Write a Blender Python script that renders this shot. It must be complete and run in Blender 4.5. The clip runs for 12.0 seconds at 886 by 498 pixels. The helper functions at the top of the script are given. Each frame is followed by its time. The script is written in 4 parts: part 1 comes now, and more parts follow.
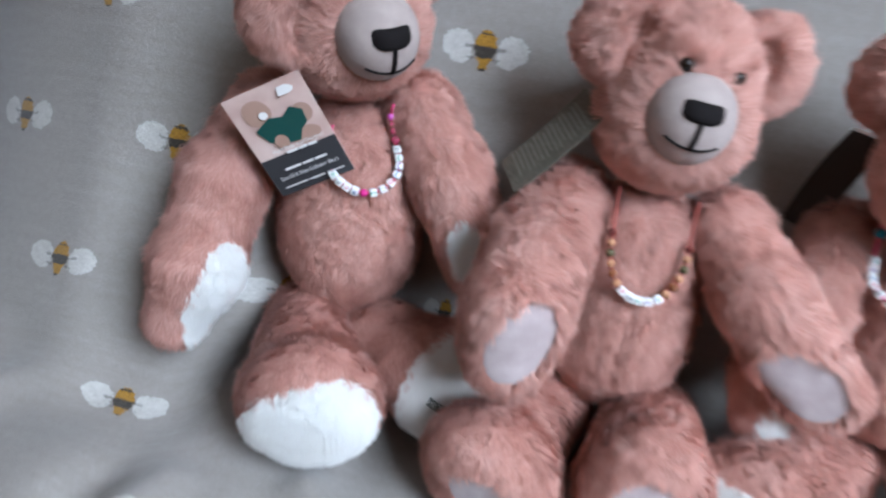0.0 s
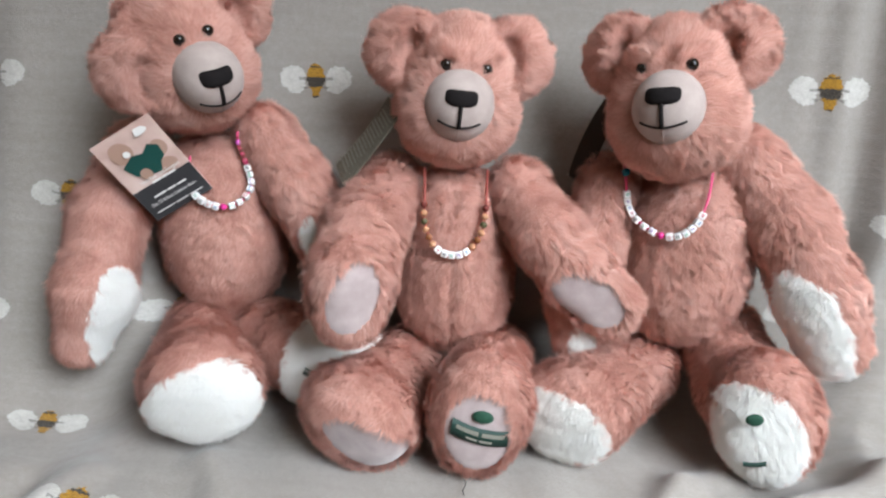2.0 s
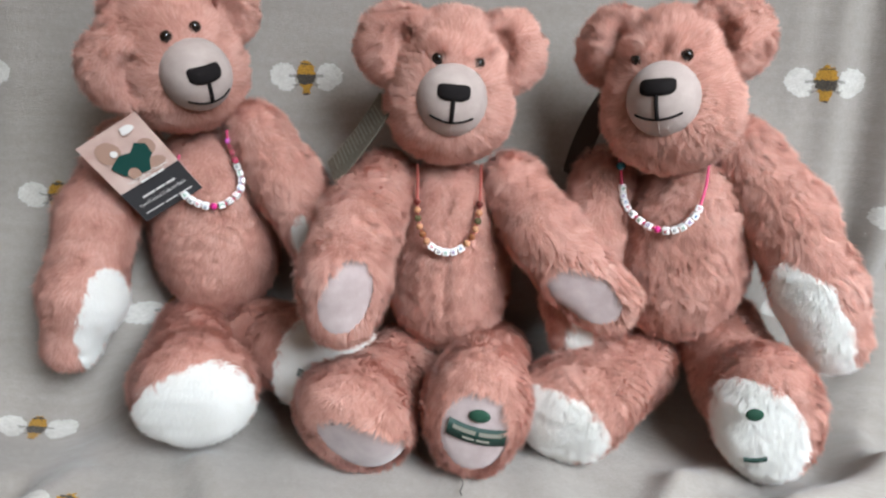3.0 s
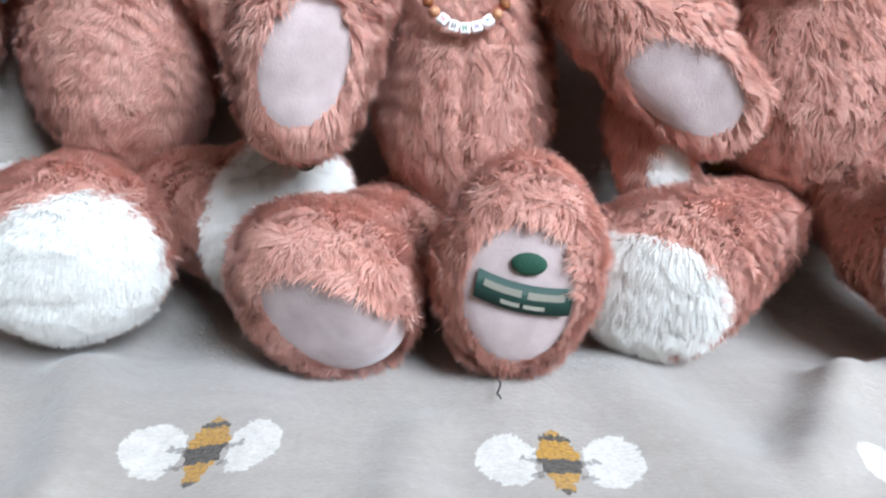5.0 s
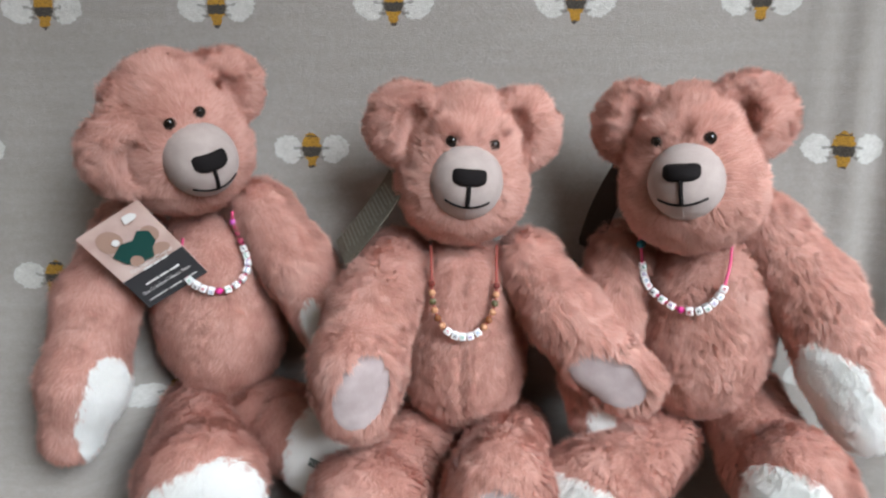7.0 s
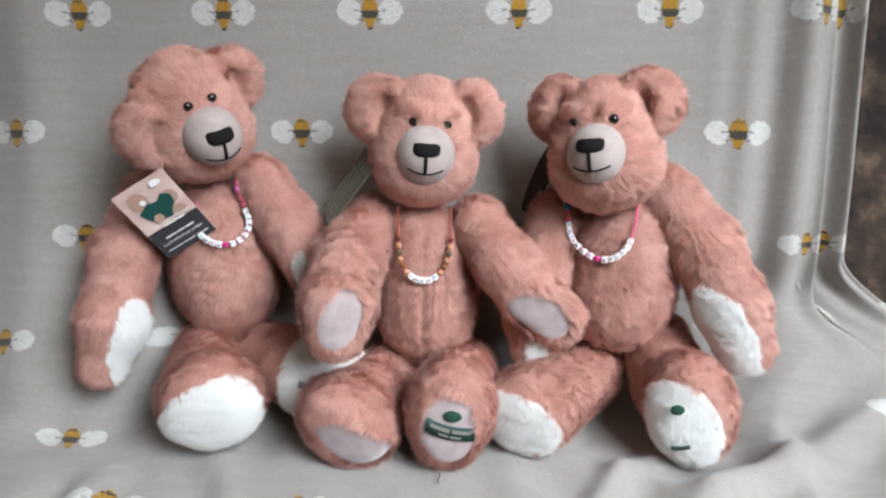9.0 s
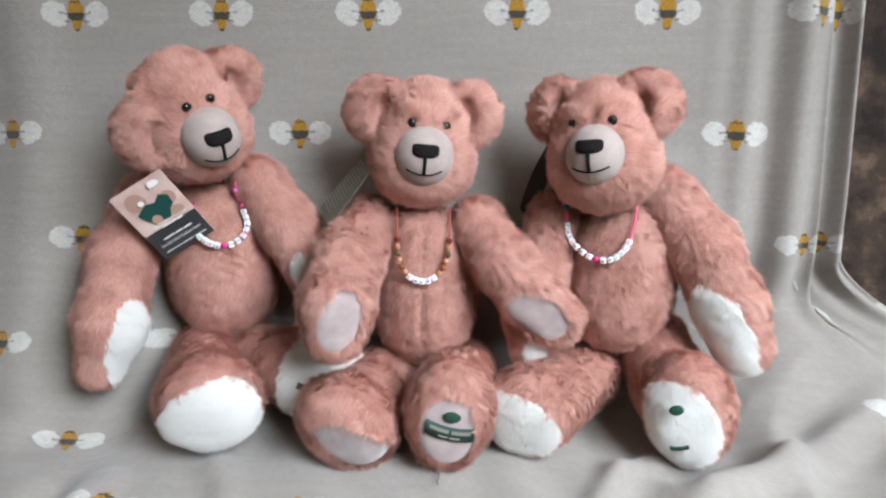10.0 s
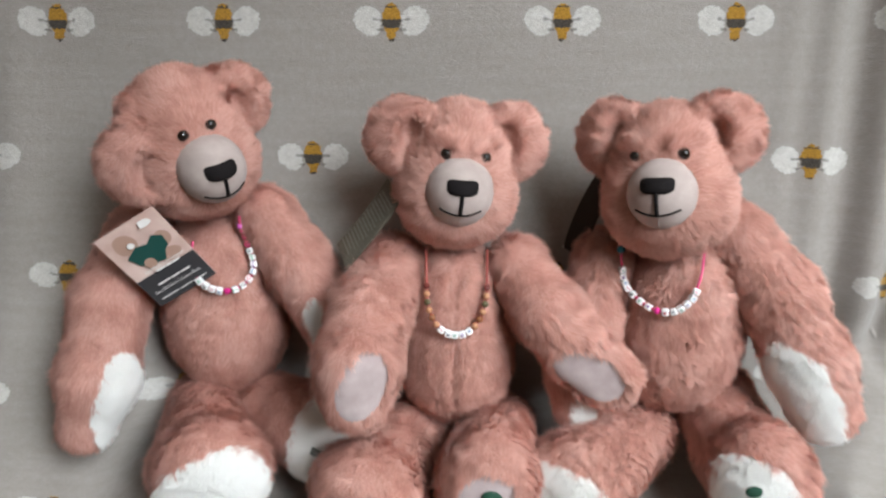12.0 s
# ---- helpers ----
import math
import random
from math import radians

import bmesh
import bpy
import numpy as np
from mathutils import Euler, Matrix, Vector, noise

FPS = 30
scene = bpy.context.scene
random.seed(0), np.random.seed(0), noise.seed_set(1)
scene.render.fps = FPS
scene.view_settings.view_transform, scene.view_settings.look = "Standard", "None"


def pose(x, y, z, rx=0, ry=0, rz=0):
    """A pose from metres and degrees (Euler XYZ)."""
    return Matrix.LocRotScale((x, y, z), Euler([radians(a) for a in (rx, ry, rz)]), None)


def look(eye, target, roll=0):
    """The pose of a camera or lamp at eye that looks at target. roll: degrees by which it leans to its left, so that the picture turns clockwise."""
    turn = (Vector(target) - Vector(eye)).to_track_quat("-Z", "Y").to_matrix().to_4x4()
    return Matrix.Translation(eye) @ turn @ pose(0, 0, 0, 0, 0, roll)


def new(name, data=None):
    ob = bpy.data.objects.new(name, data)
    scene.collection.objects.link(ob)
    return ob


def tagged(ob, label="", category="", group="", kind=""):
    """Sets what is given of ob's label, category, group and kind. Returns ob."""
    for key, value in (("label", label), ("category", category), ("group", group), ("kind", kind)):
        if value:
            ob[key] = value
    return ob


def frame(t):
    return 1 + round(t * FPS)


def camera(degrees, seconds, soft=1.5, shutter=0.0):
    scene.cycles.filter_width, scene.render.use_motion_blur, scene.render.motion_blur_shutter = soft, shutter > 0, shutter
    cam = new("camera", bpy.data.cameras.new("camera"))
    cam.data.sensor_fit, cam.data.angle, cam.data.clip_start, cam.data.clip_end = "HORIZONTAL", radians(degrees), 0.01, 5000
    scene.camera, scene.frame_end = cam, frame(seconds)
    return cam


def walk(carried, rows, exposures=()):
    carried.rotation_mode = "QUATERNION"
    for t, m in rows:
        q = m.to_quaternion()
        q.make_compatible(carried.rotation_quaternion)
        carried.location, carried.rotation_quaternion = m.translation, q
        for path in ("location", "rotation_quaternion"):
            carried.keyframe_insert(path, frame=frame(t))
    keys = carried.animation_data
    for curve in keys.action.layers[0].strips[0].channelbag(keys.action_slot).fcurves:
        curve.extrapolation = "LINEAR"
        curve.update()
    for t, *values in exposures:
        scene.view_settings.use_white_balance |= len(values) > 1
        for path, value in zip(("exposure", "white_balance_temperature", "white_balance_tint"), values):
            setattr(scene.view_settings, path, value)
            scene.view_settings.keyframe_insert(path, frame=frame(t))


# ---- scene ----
cam = camera(66.0, 12.0, soft=2.3, shutter=0.3)
PATH = [
    (0, (-0.016, -0.574, 0.394), (-0.25, 1.239, -0.417), 8.7),
    (0.5, (0.066, -0.724, 0.408), (-0.115, 1.158, -0.244), 4.8),
    (1, (0.076, -0.711, 0.41), (-0.078, 1.213, -0.116), 3.6),
    (1.5, (0.077, -0.661, 0.389), (-0.057, 1.231, -0.245), 2.3),
    (2, (0.094, -0.68, 0.393), (-0.038, 1.197, -0.285), 0.8),
    (2.5, (0.098, -0.691, 0.389), (-0.031, 1.187, -0.287), 0.4),
    (2.7, (0.098, -0.689, 0.388), (-0.03, 1.191, -0.282), 0.3),
    (4.5, (0.052, -0.532, 0.297), (0.013, 1.333, -0.424), 0.4),
    (5, (0.067, -0.526, 0.193), (-0.008, 1.38, -0.406), -0.1),
    (5.5, (0.078, -0.525, 0.204), (-0.026, 1.392, -0.355), 0.1),
    (6, (0.076, -0.531, 0.291), (-0.039, 1.347, -0.386), -0.5),
    (6.5, (0.08, -0.579, 0.375), (-0.036, 1.313, -0.261), -0.8),
    (7, (0.074, -0.64, 0.43), (-0.021, 1.258, -0.193), -0.7),
    (7.5, (0.092, -0.711, 0.436), (0.017, 1.192, -0.175), -0.4),
    (9.5, (0.108, -0.776, 0.429), (0.038, 1.127, -0.184), -0.2),
    (10, (0.104, -0.775, 0.43), (0.046, 1.129, -0.18), -0.2),
    (10.5, (0.096, -0.774, 0.428), (0.032, 1.133, -0.174), -0.1),
    (11, (0.093, -0.767, 0.435), (0.019, 1.136, -0.178), -0.0),
    (11.5, (0.095, -0.752, 0.437), (0.007, 1.149, -0.179), -0.0),
    (12, (0.072, -0.675, 0.451), (0.007, 1.218, -0.19), -0.1),
]
EXPOSURES = [
    (0.0, -0.88, 5750, 10), (0.5, -0.80, 6300, 10), (1.0, -0.82, 6450, 10), (2.5, -0.80, 6600, 10), (4.5, -0.84, 6450, 10), (5.0, -0.50, 6150, 10),
    (5.5, -0.52, 6200, 10), (6.0, -0.72, 6350, 10), (6.5, -0.92, 6600, 10), (7.5, -0.87, 6450, 10), (9.5, -0.76, 6450, 10), (11.5, -0.80, 6500, 10), (12.0, -0.92, 6750, 10),
]
walk(cam, [(t, look(eye, target, roll)) for t, eye, target, roll in PATH], EXPOSURES)

# ---- light ----
world = bpy.data.worlds.new("sky")
scene.world = world
world.use_nodes = True
wn = world.node_tree
sky = wn.nodes.new("ShaderNodeTexSky")
sky.sky_type, sky.sun_disc, sky.sun_elevation, sky.sun_rotation = "NISHITA", False, radians(40), radians(250)
wn.links.new(sky.outputs["Color"], wn.nodes["Background"].inputs["Color"])
wn.nodes["Background"].inputs["Strength"].default_value = 0.12


def area_lamp(name, at, target, w, h, watts, colour, spread=180):
    lamp = bpy.data.lights.new(name, "AREA")
    lamp.shape, lamp.size, lamp.size_y, lamp.energy, lamp.color = "RECTANGLE", w, h, watts, colour
    lamp.spread = radians(spread)
    ob = new(name, lamp)
    ob.matrix_world = look(at, target)
    return ob


# added warm ambient fill from overhead, not a seen source
area_lamp("overhead_warm_fill", (0.35, -0.66, 2.66), (0.35, -0.66, 0.0), 2.4, 1.5, 15, (1.0, 0.88, 0.73))
area_lamp("window_daylight", (1.15, -1.43, 1.28), (0.18, -0.40, -0.03), 1.1, 1.2, 29, (0.81, 0.905, 1.0), 64)


# ---- node helpers ----
class Val:
    """A value in a node tree, with arithmetic."""

    def __init__(self, tree, socket):
        self.tree, self.socket = tree, socket

    def op(self, kind, *others):
        n = self.tree.nodes.new("ShaderNodeMath")
        n.operation = kind
        for i, v in enumerate((self, *others)):
            if isinstance(v, Val):
                self.tree.links.new(v.socket, n.inputs[i])
            else:
                n.inputs[i].default_value = v
        return Val(self.tree, n.outputs[0])

    def __add__(self, o): return self.op("ADD", o)
    def __sub__(self, o): return self.op("SUBTRACT", o)
    def __mul__(self, o): return self.op("MULTIPLY", o)
    def __truediv__(self, o): return self.op("DIVIDE", o)
    def floor(self): return self.op("FLOOR")
    def sqrt(self): return self.op("SQRT")
    def abs(self): return self.op("ABSOLUTE")
    def less(self, o): return self.op("LESS_THAN", o)
    def more(self, o): return self.op("GREATER_THAN", o)
    def max(self, o): return self.op("MAXIMUM", o)
    def min(self, o): return self.op("MINIMUM", o)


def material(name, colour, rough=0.7, metal=0.0, sheen=0.0, spec=0.4):
    m = bpy.data.materials.new(name)
    m.use_nodes = True
    b = m.node_tree.nodes["Principled BSDF"]
    b.inputs["Base Color"].default_value = (*colour, 1)
    b.inputs["Roughness"].default_value, b.inputs["Metallic"].default_value = rough, metal
    b.inputs["Sheen Weight"].default_value = sheen
    b.inputs["Specular IOR Level"].default_value = spec
    return m


def noise_value(m, scale, detail=3.0, rough=0.55, coords="Object", stretch=None):
    nt = m.node_tree
    tc, n = nt.nodes.new("ShaderNodeTexCoord"), nt.nodes.new("ShaderNodeTexNoise")
    n.inputs["Scale"].default_value, n.inputs["Detail"].default_value, n.inputs["Roughness"].default_value = scale, detail, rough
    if stretch:
        mp = nt.nodes.new("ShaderNodeMapping")
        mp.inputs["Scale"].default_value = stretch
        nt.links.new(tc.outputs[coords], mp.inputs["Vector"])
        nt.links.new(mp.outputs[0], n.inputs["Vector"])
    else:
        nt.links.new(tc.outputs[coords], n.inputs["Vector"])
    return Val(nt, n.outputs["Fac"])


def ramp(m, value, stops):
    n = m.node_tree.nodes.new("ShaderNodeValToRGB")
    m.node_tree.links.new(value.socket, n.inputs[0])
    e = n.color_ramp.elements
    while len(e) < len(stops):
        e.new(0.5)
    for el, (p, c) in zip(e, stops):
        el.position, el.color = p, (*c, 1)
    return n.outputs[0]


def mix(m, fac, a, b):
    n = m.node_tree.nodes.new("ShaderNodeMix")
    n.data_type = "RGBA"
    for i, v in ((0, fac), (6, a), (7, b)):
        if isinstance(v, Val):
            v = v.socket
        if isinstance(v, bpy.types.NodeSocket):
            m.node_tree.links.new(v, n.inputs[i])
        else:
            n.inputs[i].default_value = v if i == 0 else (*v, 1)
    return n.outputs[2]


def set_colour(m, socket):
    m.node_tree.links.new(socket, m.node_tree.nodes["Principled BSDF"].inputs["Base Color"])


def bump(m, value, strength, distance):
    n = m.node_tree.nodes.new("ShaderNodeBump")
    n.inputs["Strength"].default_value, n.inputs["Distance"].default_value = strength, distance
    m.node_tree.links.new(value.socket, n.inputs["Height"])
    m.node_tree.links.new(n.outputs[0], m.node_tree.nodes["Principled BSDF"].inputs["Normal"])


def fur_material(name, stops, sheen):
    m = material(name, stops[0][1], 0.9, 0, sheen, 0.1)
    at = m.node_tree.nodes.new("ShaderNodeAttribute")
    at.attribute_name = "tone"
    tone = Val(m.node_tree, at.outputs["Fac"])
    blotch = noise_value(m, 38, 2.0)
    colour = ramp(m, tone * 0.5 + blotch * 0.5, stops)
    set_colour(m, colour)
    nt = m.node_tree
    glow, both = nt.nodes.new("ShaderNodeBsdfTranslucent"), nt.nodes.new("ShaderNodeMixShader")
    nt.links.new(colour, glow.inputs["Color"])
    both.inputs[0].default_value = 0.36
    nt.links.new(nt.nodes["Principled BSDF"].outputs[0], both.inputs[1])
    nt.links.new(glow.outputs[0], both.inputs[2])
    nt.links.new(both.outputs[0], nt.nodes["Material Output"].inputs["Surface"])
    return m


FUR_PINK = fur_material("dusty_pink_fur", [(0.22, (0.54, 0.265, 0.205)), (0.5, (0.72, 0.415, 0.34)), (0.78, (0.84, 0.58, 0.50))], 0.1)
FUR_WHITE = fur_material("white_fur", [(0.1, (0.88, 0.86, 0.81)), (0.5, (0.93, 0.92, 0.89)), (0.9, (0.95, 0.95, 0.93))], 0.05)

SUEDE = material("taupe_suede", (0.40, 0.30, 0.27), 0.9, 0, 0.5, 0.2)
set_colour(SUEDE, ramp(SUEDE, noise_value(SUEDE, 60, 4), [(0.3, (0.33, 0.26, 0.25)), (0.7, (0.43, 0.35, 0.34))]))
bump(SUEDE, noise_value(SUEDE, 900, 2), 0.35, 0.0006)
MUZZLE = material("short_pile_muzzle_cloth", (0.6, 0.5, 0.45), 0.95, 0, 0.15, 0.1)
set_colour(MUZZLE, ramp(MUZZLE, noise_value(MUZZLE, 70, 4), [(0.3, (0.345, 0.28, 0.255)), (0.7, (0.42, 0.345, 0.315))]))
bump(MUZZLE, noise_value(MUZZLE, 1100, 2), 0.5, 0.0007)
THREAD = material("black_embroidery_thread", (0.010, 0.008, 0.008), 0.85, 0, 0, 0.12)
bump(THREAD, noise_value(THREAD, 700, 1, stretch=(0.15, 1, 1)), 0.6, 0.0006)
GREEN = material("green_embroidery_thread", (0.006, 0.045, 0.024), 0.75)
bump(GREEN, noise_value(GREEN, 800, 1), 0.6, 0.0006)
RIBBON = material("green_satin_ribbon", (0.007, 0.034, 0.025), 0.6)
bump(RIBBON, noise_value(RIBBON, 900, 1, stretch=(1, 1, 0.2)), 0.25, 0.0003)
EYE = material("black_glass_eye", (0.006, 0.004, 0.003), 0.06, 0, 0, 0.6)
EYE_RIM = material("amber_glass_eye_rim", (0.03, 0.013, 0.006), 0.25, 0, 0, 0.5)
WHITE_PLASTIC = material("white_plastic", (0.82, 0.81, 0.80), 0.35)
PINK_PLASTIC = material("magenta_plastic", (0.62, 0.03, 0.22), 0.3)
LILAC_PLASTIC = material("orchid_plastic", (0.65, 0.12, 0.52), 0.3)
TEAL_PLASTIC = material("teal_plastic", (0.01, 0.16, 0.24), 0.25)
WOODS = []
for wood_name, wood_a, wood_b in (("brown_wood_bead", (0.16, 0.05, 0.015), (0.26, 0.09, 0.03)), ("tan_wood_bead", (0.40, 0.18, 0.09), (0.52, 0.27, 0.15)), ("dark_red_wood_bead", (0.10, 0.015, 0.012), (0.17, 0.03, 0.02)), ("dark_olive_wood_bead", (0.06, 0.055, 0.02), (0.11, 0.09, 0.04))):
    wm = material(wood_name, wood_a, 0.35)
    set_colour(wm, ramp(wm, noise_value(wm, 300, 3, stretch=(1, 1, 4)), [(0.35, wood_a), (0.65, wood_b)]))
    WOODS.append(wm)
CORDS = [material("rust_red_cord", (0.28, 0.06, 0.045), 0.7), material("rose_pink_cord", (0.62, 0.07, 0.17), 0.6)]
MARKS = [material("bead_mark_" + n, c, 0.5) for n, c in (("red", (0.55, 0.05, 0.08)), ("green", (0.05, 0.28, 0.16)), ("blue", (0.05, 0.16, 0.35)), ("black", (0.02, 0.02, 0.02)), ("violet", (0.2, 0.07, 0.3)))]
CARD_PHOTO = material("card_pale_pink_print", (0.62, 0.44, 0.38), 0.42)
set_colour(CARD_PHOTO, ramp(CARD_PHOTO, noise_value(CARD_PHOTO, 30, 3), [(0.3, (0.50, 0.33, 0.28)), (0.7, (0.70, 0.54, 0.48))]))
CARD_DARK = material("card_dark_grey_print", (0.035, 0.035, 0.038), 0.4)
CARD_GREEN = material("card_green_print", (0.008, 0.06, 0.05), 0.42)
CARD_TAN = material("card_tan_print", (0.40, 0.25, 0.19), 0.42)
CARD_WHITE = material("card_white_print", (0.8, 0.78, 0.75), 0.45)
CARD_BROWN = material("card_brown_back", (0.035, 0.022, 0.016), 0.85, 0, 0, 0.15)
CARD_GREY = material("card_silver_grey", (0.14, 0.13, 0.10), 0.8, 0, 0, 0.2)
set_colour(CARD_GREY, ramp(CARD_GREY, noise_value(CARD_GREY, 120, 3, stretch=(1, 1, 5)), [(0.3, (0.115, 0.108, 0.080)), (0.7, (0.165, 0.155, 0.122))]))
PALE_LINE = material("card_pale_lines", (0.20, 0.19, 0.155), 0.75)

# ---- blanket weave ----
PITCH, ROW = 0.16, 0.123
BLANKET = material("grey_woven_blanket", (0.5, 0.48, 0.45), 0.95, 0, 0.3, 0.15)


def weave(m):
    nt = m.node_tree
    uv, sep = nt.nodes.new("ShaderNodeUVMap"), nt.nodes.new("ShaderNodeSeparateXYZ")
    uv.uv_map = "fabric"
    nt.links.new(uv.outputs[0], sep.inputs[0])
    wob, wob2 = noise_value(m, 260, 2, coords="UV"), noise_value(m, 320, 2, coords="UV", stretch=(1.3, 0.8, 1))
    u = Val(nt, sep.outputs[0]) + (wob - 0.5) * 0.0050
    v = Val(nt, sep.outputs[1]) + (wob2 - 0.5) * 0.0050
    q = 0.0013
    u, v = (u / q).floor() * q, (v / q).floor() * q
    row = (v / ROW + 0.5).floor()
    odd = (row * 0.5 - (row * 0.5).floor()) * 2.0
    su = u - odd * (PITCH / 2)
    du = su - (su / PITCH + 0.5).floor() * PITCH
    dv = v - row * ROW          # down the cloth
    ax = du.abs()

    def ell(x, y, cx, cy, rx, ry):
        a, b = (x - cx) / rx, (y - cy) / ry
        return (a * a + b * b).less(1.0)

    wing = ell(ax, dv, 0.0225, -0.0005, 0.0128, 0.0118).max(ell(ax, dv, 0.0195, 0.0065, 0.0095, 0.0075))
    body = ell(du, dv, 0.0, -0.001, 0.0088, 0.0135)
    tail = ell(du, dv, 0.0, 0.0125, 0.0045, 0.0060)
    legs = (ax.less(0.017) * ax.more(0.007) * (dv - 0.0015 + ax * 0.12).abs().less(0.0012)).max(ell(ax, dv, 0.0105, 0.0085, 0.0035, 0.0012))
    dark = (dv.more(-0.0012) * dv.less(0.0072)).max(dv.less(-0.0105) * dv.more(-0.0125)).max(dv.more(0.0165))
    speck = noise_value(m, 700, 2, coords="UV")
    grain = noise_value(m, 900, 3, coords="UV", stretch=(0.35, 1.3, 1))
    slub = noise_value(m, 70, 4, coords="UV", stretch=(0.15, 1.6, 1))
    patch = noise_value(m, 6, 3, coords="UV")
    fuzz = noise_value(m, 150, 3, coords="UV")
    grey = ramp(m, grain * 0.32 + slub * 0.22 + patch * 0.22 + fuzz * 0.24, [(0.28, (0.228, 0.204, 0.180)), (0.5, (0.288, 0.260, 0.234)), (0.72, (0.357, 0.326, 0.298))])
    white = ramp(m, grain * 0.6 + speck * 0.4, [(0.3, (0.44, 0.42, 0.385)), (0.6, (0.59, 0.575, 0.54))])
    gold = ramp(m, grain * 0.5 + speck * 0.5, [(0.35, (0.17, 0.08, 0.013)), (0.6, (0.42, 0.225, 0.027))])
    black = ramp(m, speck, [(0.35, (0.022, 0.019, 0.016)), (0.7, (0.09, 0.075, 0.06))])
    c = mix(m, wing * (fuzz * 0.9 + 0.32).min(1.0), grey, white)
    c = mix(m, legs * 0.55, c, black)
    c = mix(m, body.max(tail), c, mix(m, dark, gold, black))
    set_colour(m, c)
    bump(m, grain * 0.6 + speck * 0.4 + slub * 0.5 + fuzz * 0.5, 0.5, 0.0018)


weave(BLANKET)

SOFA = material("dark_brown_floral_upholstery", (0.05, 0.03, 0.02), 0.85, 0, 0.2, 0.2)
sofa_n = noise_value(SOFA, 16, 5, 0.65)
set_colour(SOFA, ramp(SOFA, sofa_n, [(0.40, (0.018, 0.012, 0.010)), (0.55, (0.06, 0.038, 0.026)), (0.68, (0.16, 0.105, 0.07))]))
bump(SOFA, noise_value(SOFA, 500, 2), 0.4, 0.001)
WOODFOOT = material("dark_wood", (0.06, 0.03, 0.015), 0.45)
# paint of the unseen walls, toned to bounce warm fill light
PLASTER = material("warm_bounce_wall_paint", (0.50, 0.43, 0.35), 0.9)
set_colour(PLASTER, ramp(PLASTER, noise_value(PLASTER, 3, 5), [(0.3, (0.58, 0.47, 0.36)), (0.7, (0.66, 0.55, 0.43))]))
CEIL = material("white_ceiling_paint", (0.8, 0.79, 0.77), 0.9)
CARPET = material("beige_carpet", (0.22, 0.17, 0.12), 0.95)
set_colour(CARPET, ramp(CARPET, noise_value(CARPET, 80, 4), [(0.3, (0.24, 0.19, 0.14)), (0.7, (0.36, 0.29, 0.22))]))
FRAME_WHITE = material("white_window_frame", (0.78, 0.78, 0.77), 0.4)
GLASS = material("window_glass", (1, 1, 1), 0.0)
GLASS.node_tree.nodes["Principled BSDF"].inputs["Transmission Weight"].default_value = 1.0


# ---- mesh helpers ----
def link(name, me, mat, parent=None, label=""):
    ob = new(name, me)
    if mat:
        me.materials.append(mat)
    if parent:
        ob.parent = parent
    if label:
        ob["label"] = label
    return ob


def tri_mesh(name, verts, tris, tone=None, normals=None):
    me = bpy.data.meshes.new(name)
    verts, tris = np.asarray(verts, np.float32), np.asarray(tris, np.int32)
    me.vertices.add(len(verts))
    me.vertices.foreach_set("co", verts.ravel())
    me.loops.add(tris.size)
    me.loops.foreach_set("vertex_index", tris.ravel())
    me.polygons.add(len(tris))
    me.polygons.foreach_set("loop_start", np.arange(0, tris.size, 3, dtype=np.int32))
    me.polygons.foreach_set("use_smooth", np.ones(len(tris), bool))
    if tone is not None:
        me.attributes.new("tone", "FLOAT", "POINT").data.foreach_set("value", np.asarray(tone, np.float32))
    if normals is not None:
        me.attributes.new("custom_normal", "FLOAT_VECTOR", "POINT").data.foreach_set("vector", np.asarray(normals, np.float32).ravel())
    me.update(calc_edges=True)
    return me


def bm_mesh(name, bm, smooth=True):
    me = bpy.data.meshes.new(name)
    bm.to_mesh(me)
    bm.free()
    for p in me.polygons:
        p.use_smooth = smooth
    return me


def part(name, bm, mat, parent, label="", smooth=True):
    return link(name, bm_mesh(name, bm, smooth), mat, parent, label)


def box_bm(size, bevel=0.0, at=(0, 0, 0), segs=2):
    bm = bmesh.new()
    bmesh.ops.create_cube(bm, size=1.0, matrix=Matrix.Translation(at) @ Matrix.Diagonal((*size, 1)))
    if bevel:
        bmesh.ops.bevel(bm, geom=bm.edges[:], offset=bevel, segments=segs, profile=0.5, affect="EDGES")
    return bm


def ball_bm(m, u=20, v=12):
    bm = bmesh.new()
    bmesh.ops.create_uvsphere(bm, u_segments=u, v_segments=v, radius=1.0, matrix=m)
    return bm


def tube_bm(points, r, sides=8):
    """A round cord through the points."""
    bm, rings, n = bmesh.new(), [], len(points)
    pts = [Vector(p) for p in points]
    for i, p in enumerate(pts):
        d = (pts[min(i + 1, n - 1)] - pts[max(i - 1, 0)]).normalized()
        a = d.orthogonal() if not rings else (side - d * side.dot(d))
        side = a.normalized()
        b = d.cross(side)
        rr = r[i] if isinstance(r, (list, tuple)) else r
        rings.append([bm.verts.new(p + rr * (math.cos(k * math.tau / sides) * side + math.sin(k * math.tau / sides) * b)) for k in range(sides)])
    for a, b in zip(rings, rings[1:]):
        for k in range(sides):
            bm.faces.new((a[k], a[(k + 1) % sides], b[(k + 1) % sides], b[k]))
    bm.faces.new(rings[0][::-1])
    bm.faces.new(rings[-1])
    return bm


def thing(name, label, category, at=(0, 0, 0), group=""):
    e = new(name)
    e.empty_display_size = 0.02
    e.location = at
    return tagged(e, label, category, group)


# ---- soft forms: distance fields turned into meshes ----
def unit(v):
    v = np.asarray(v, float)
    return v / np.linalg.norm(v)


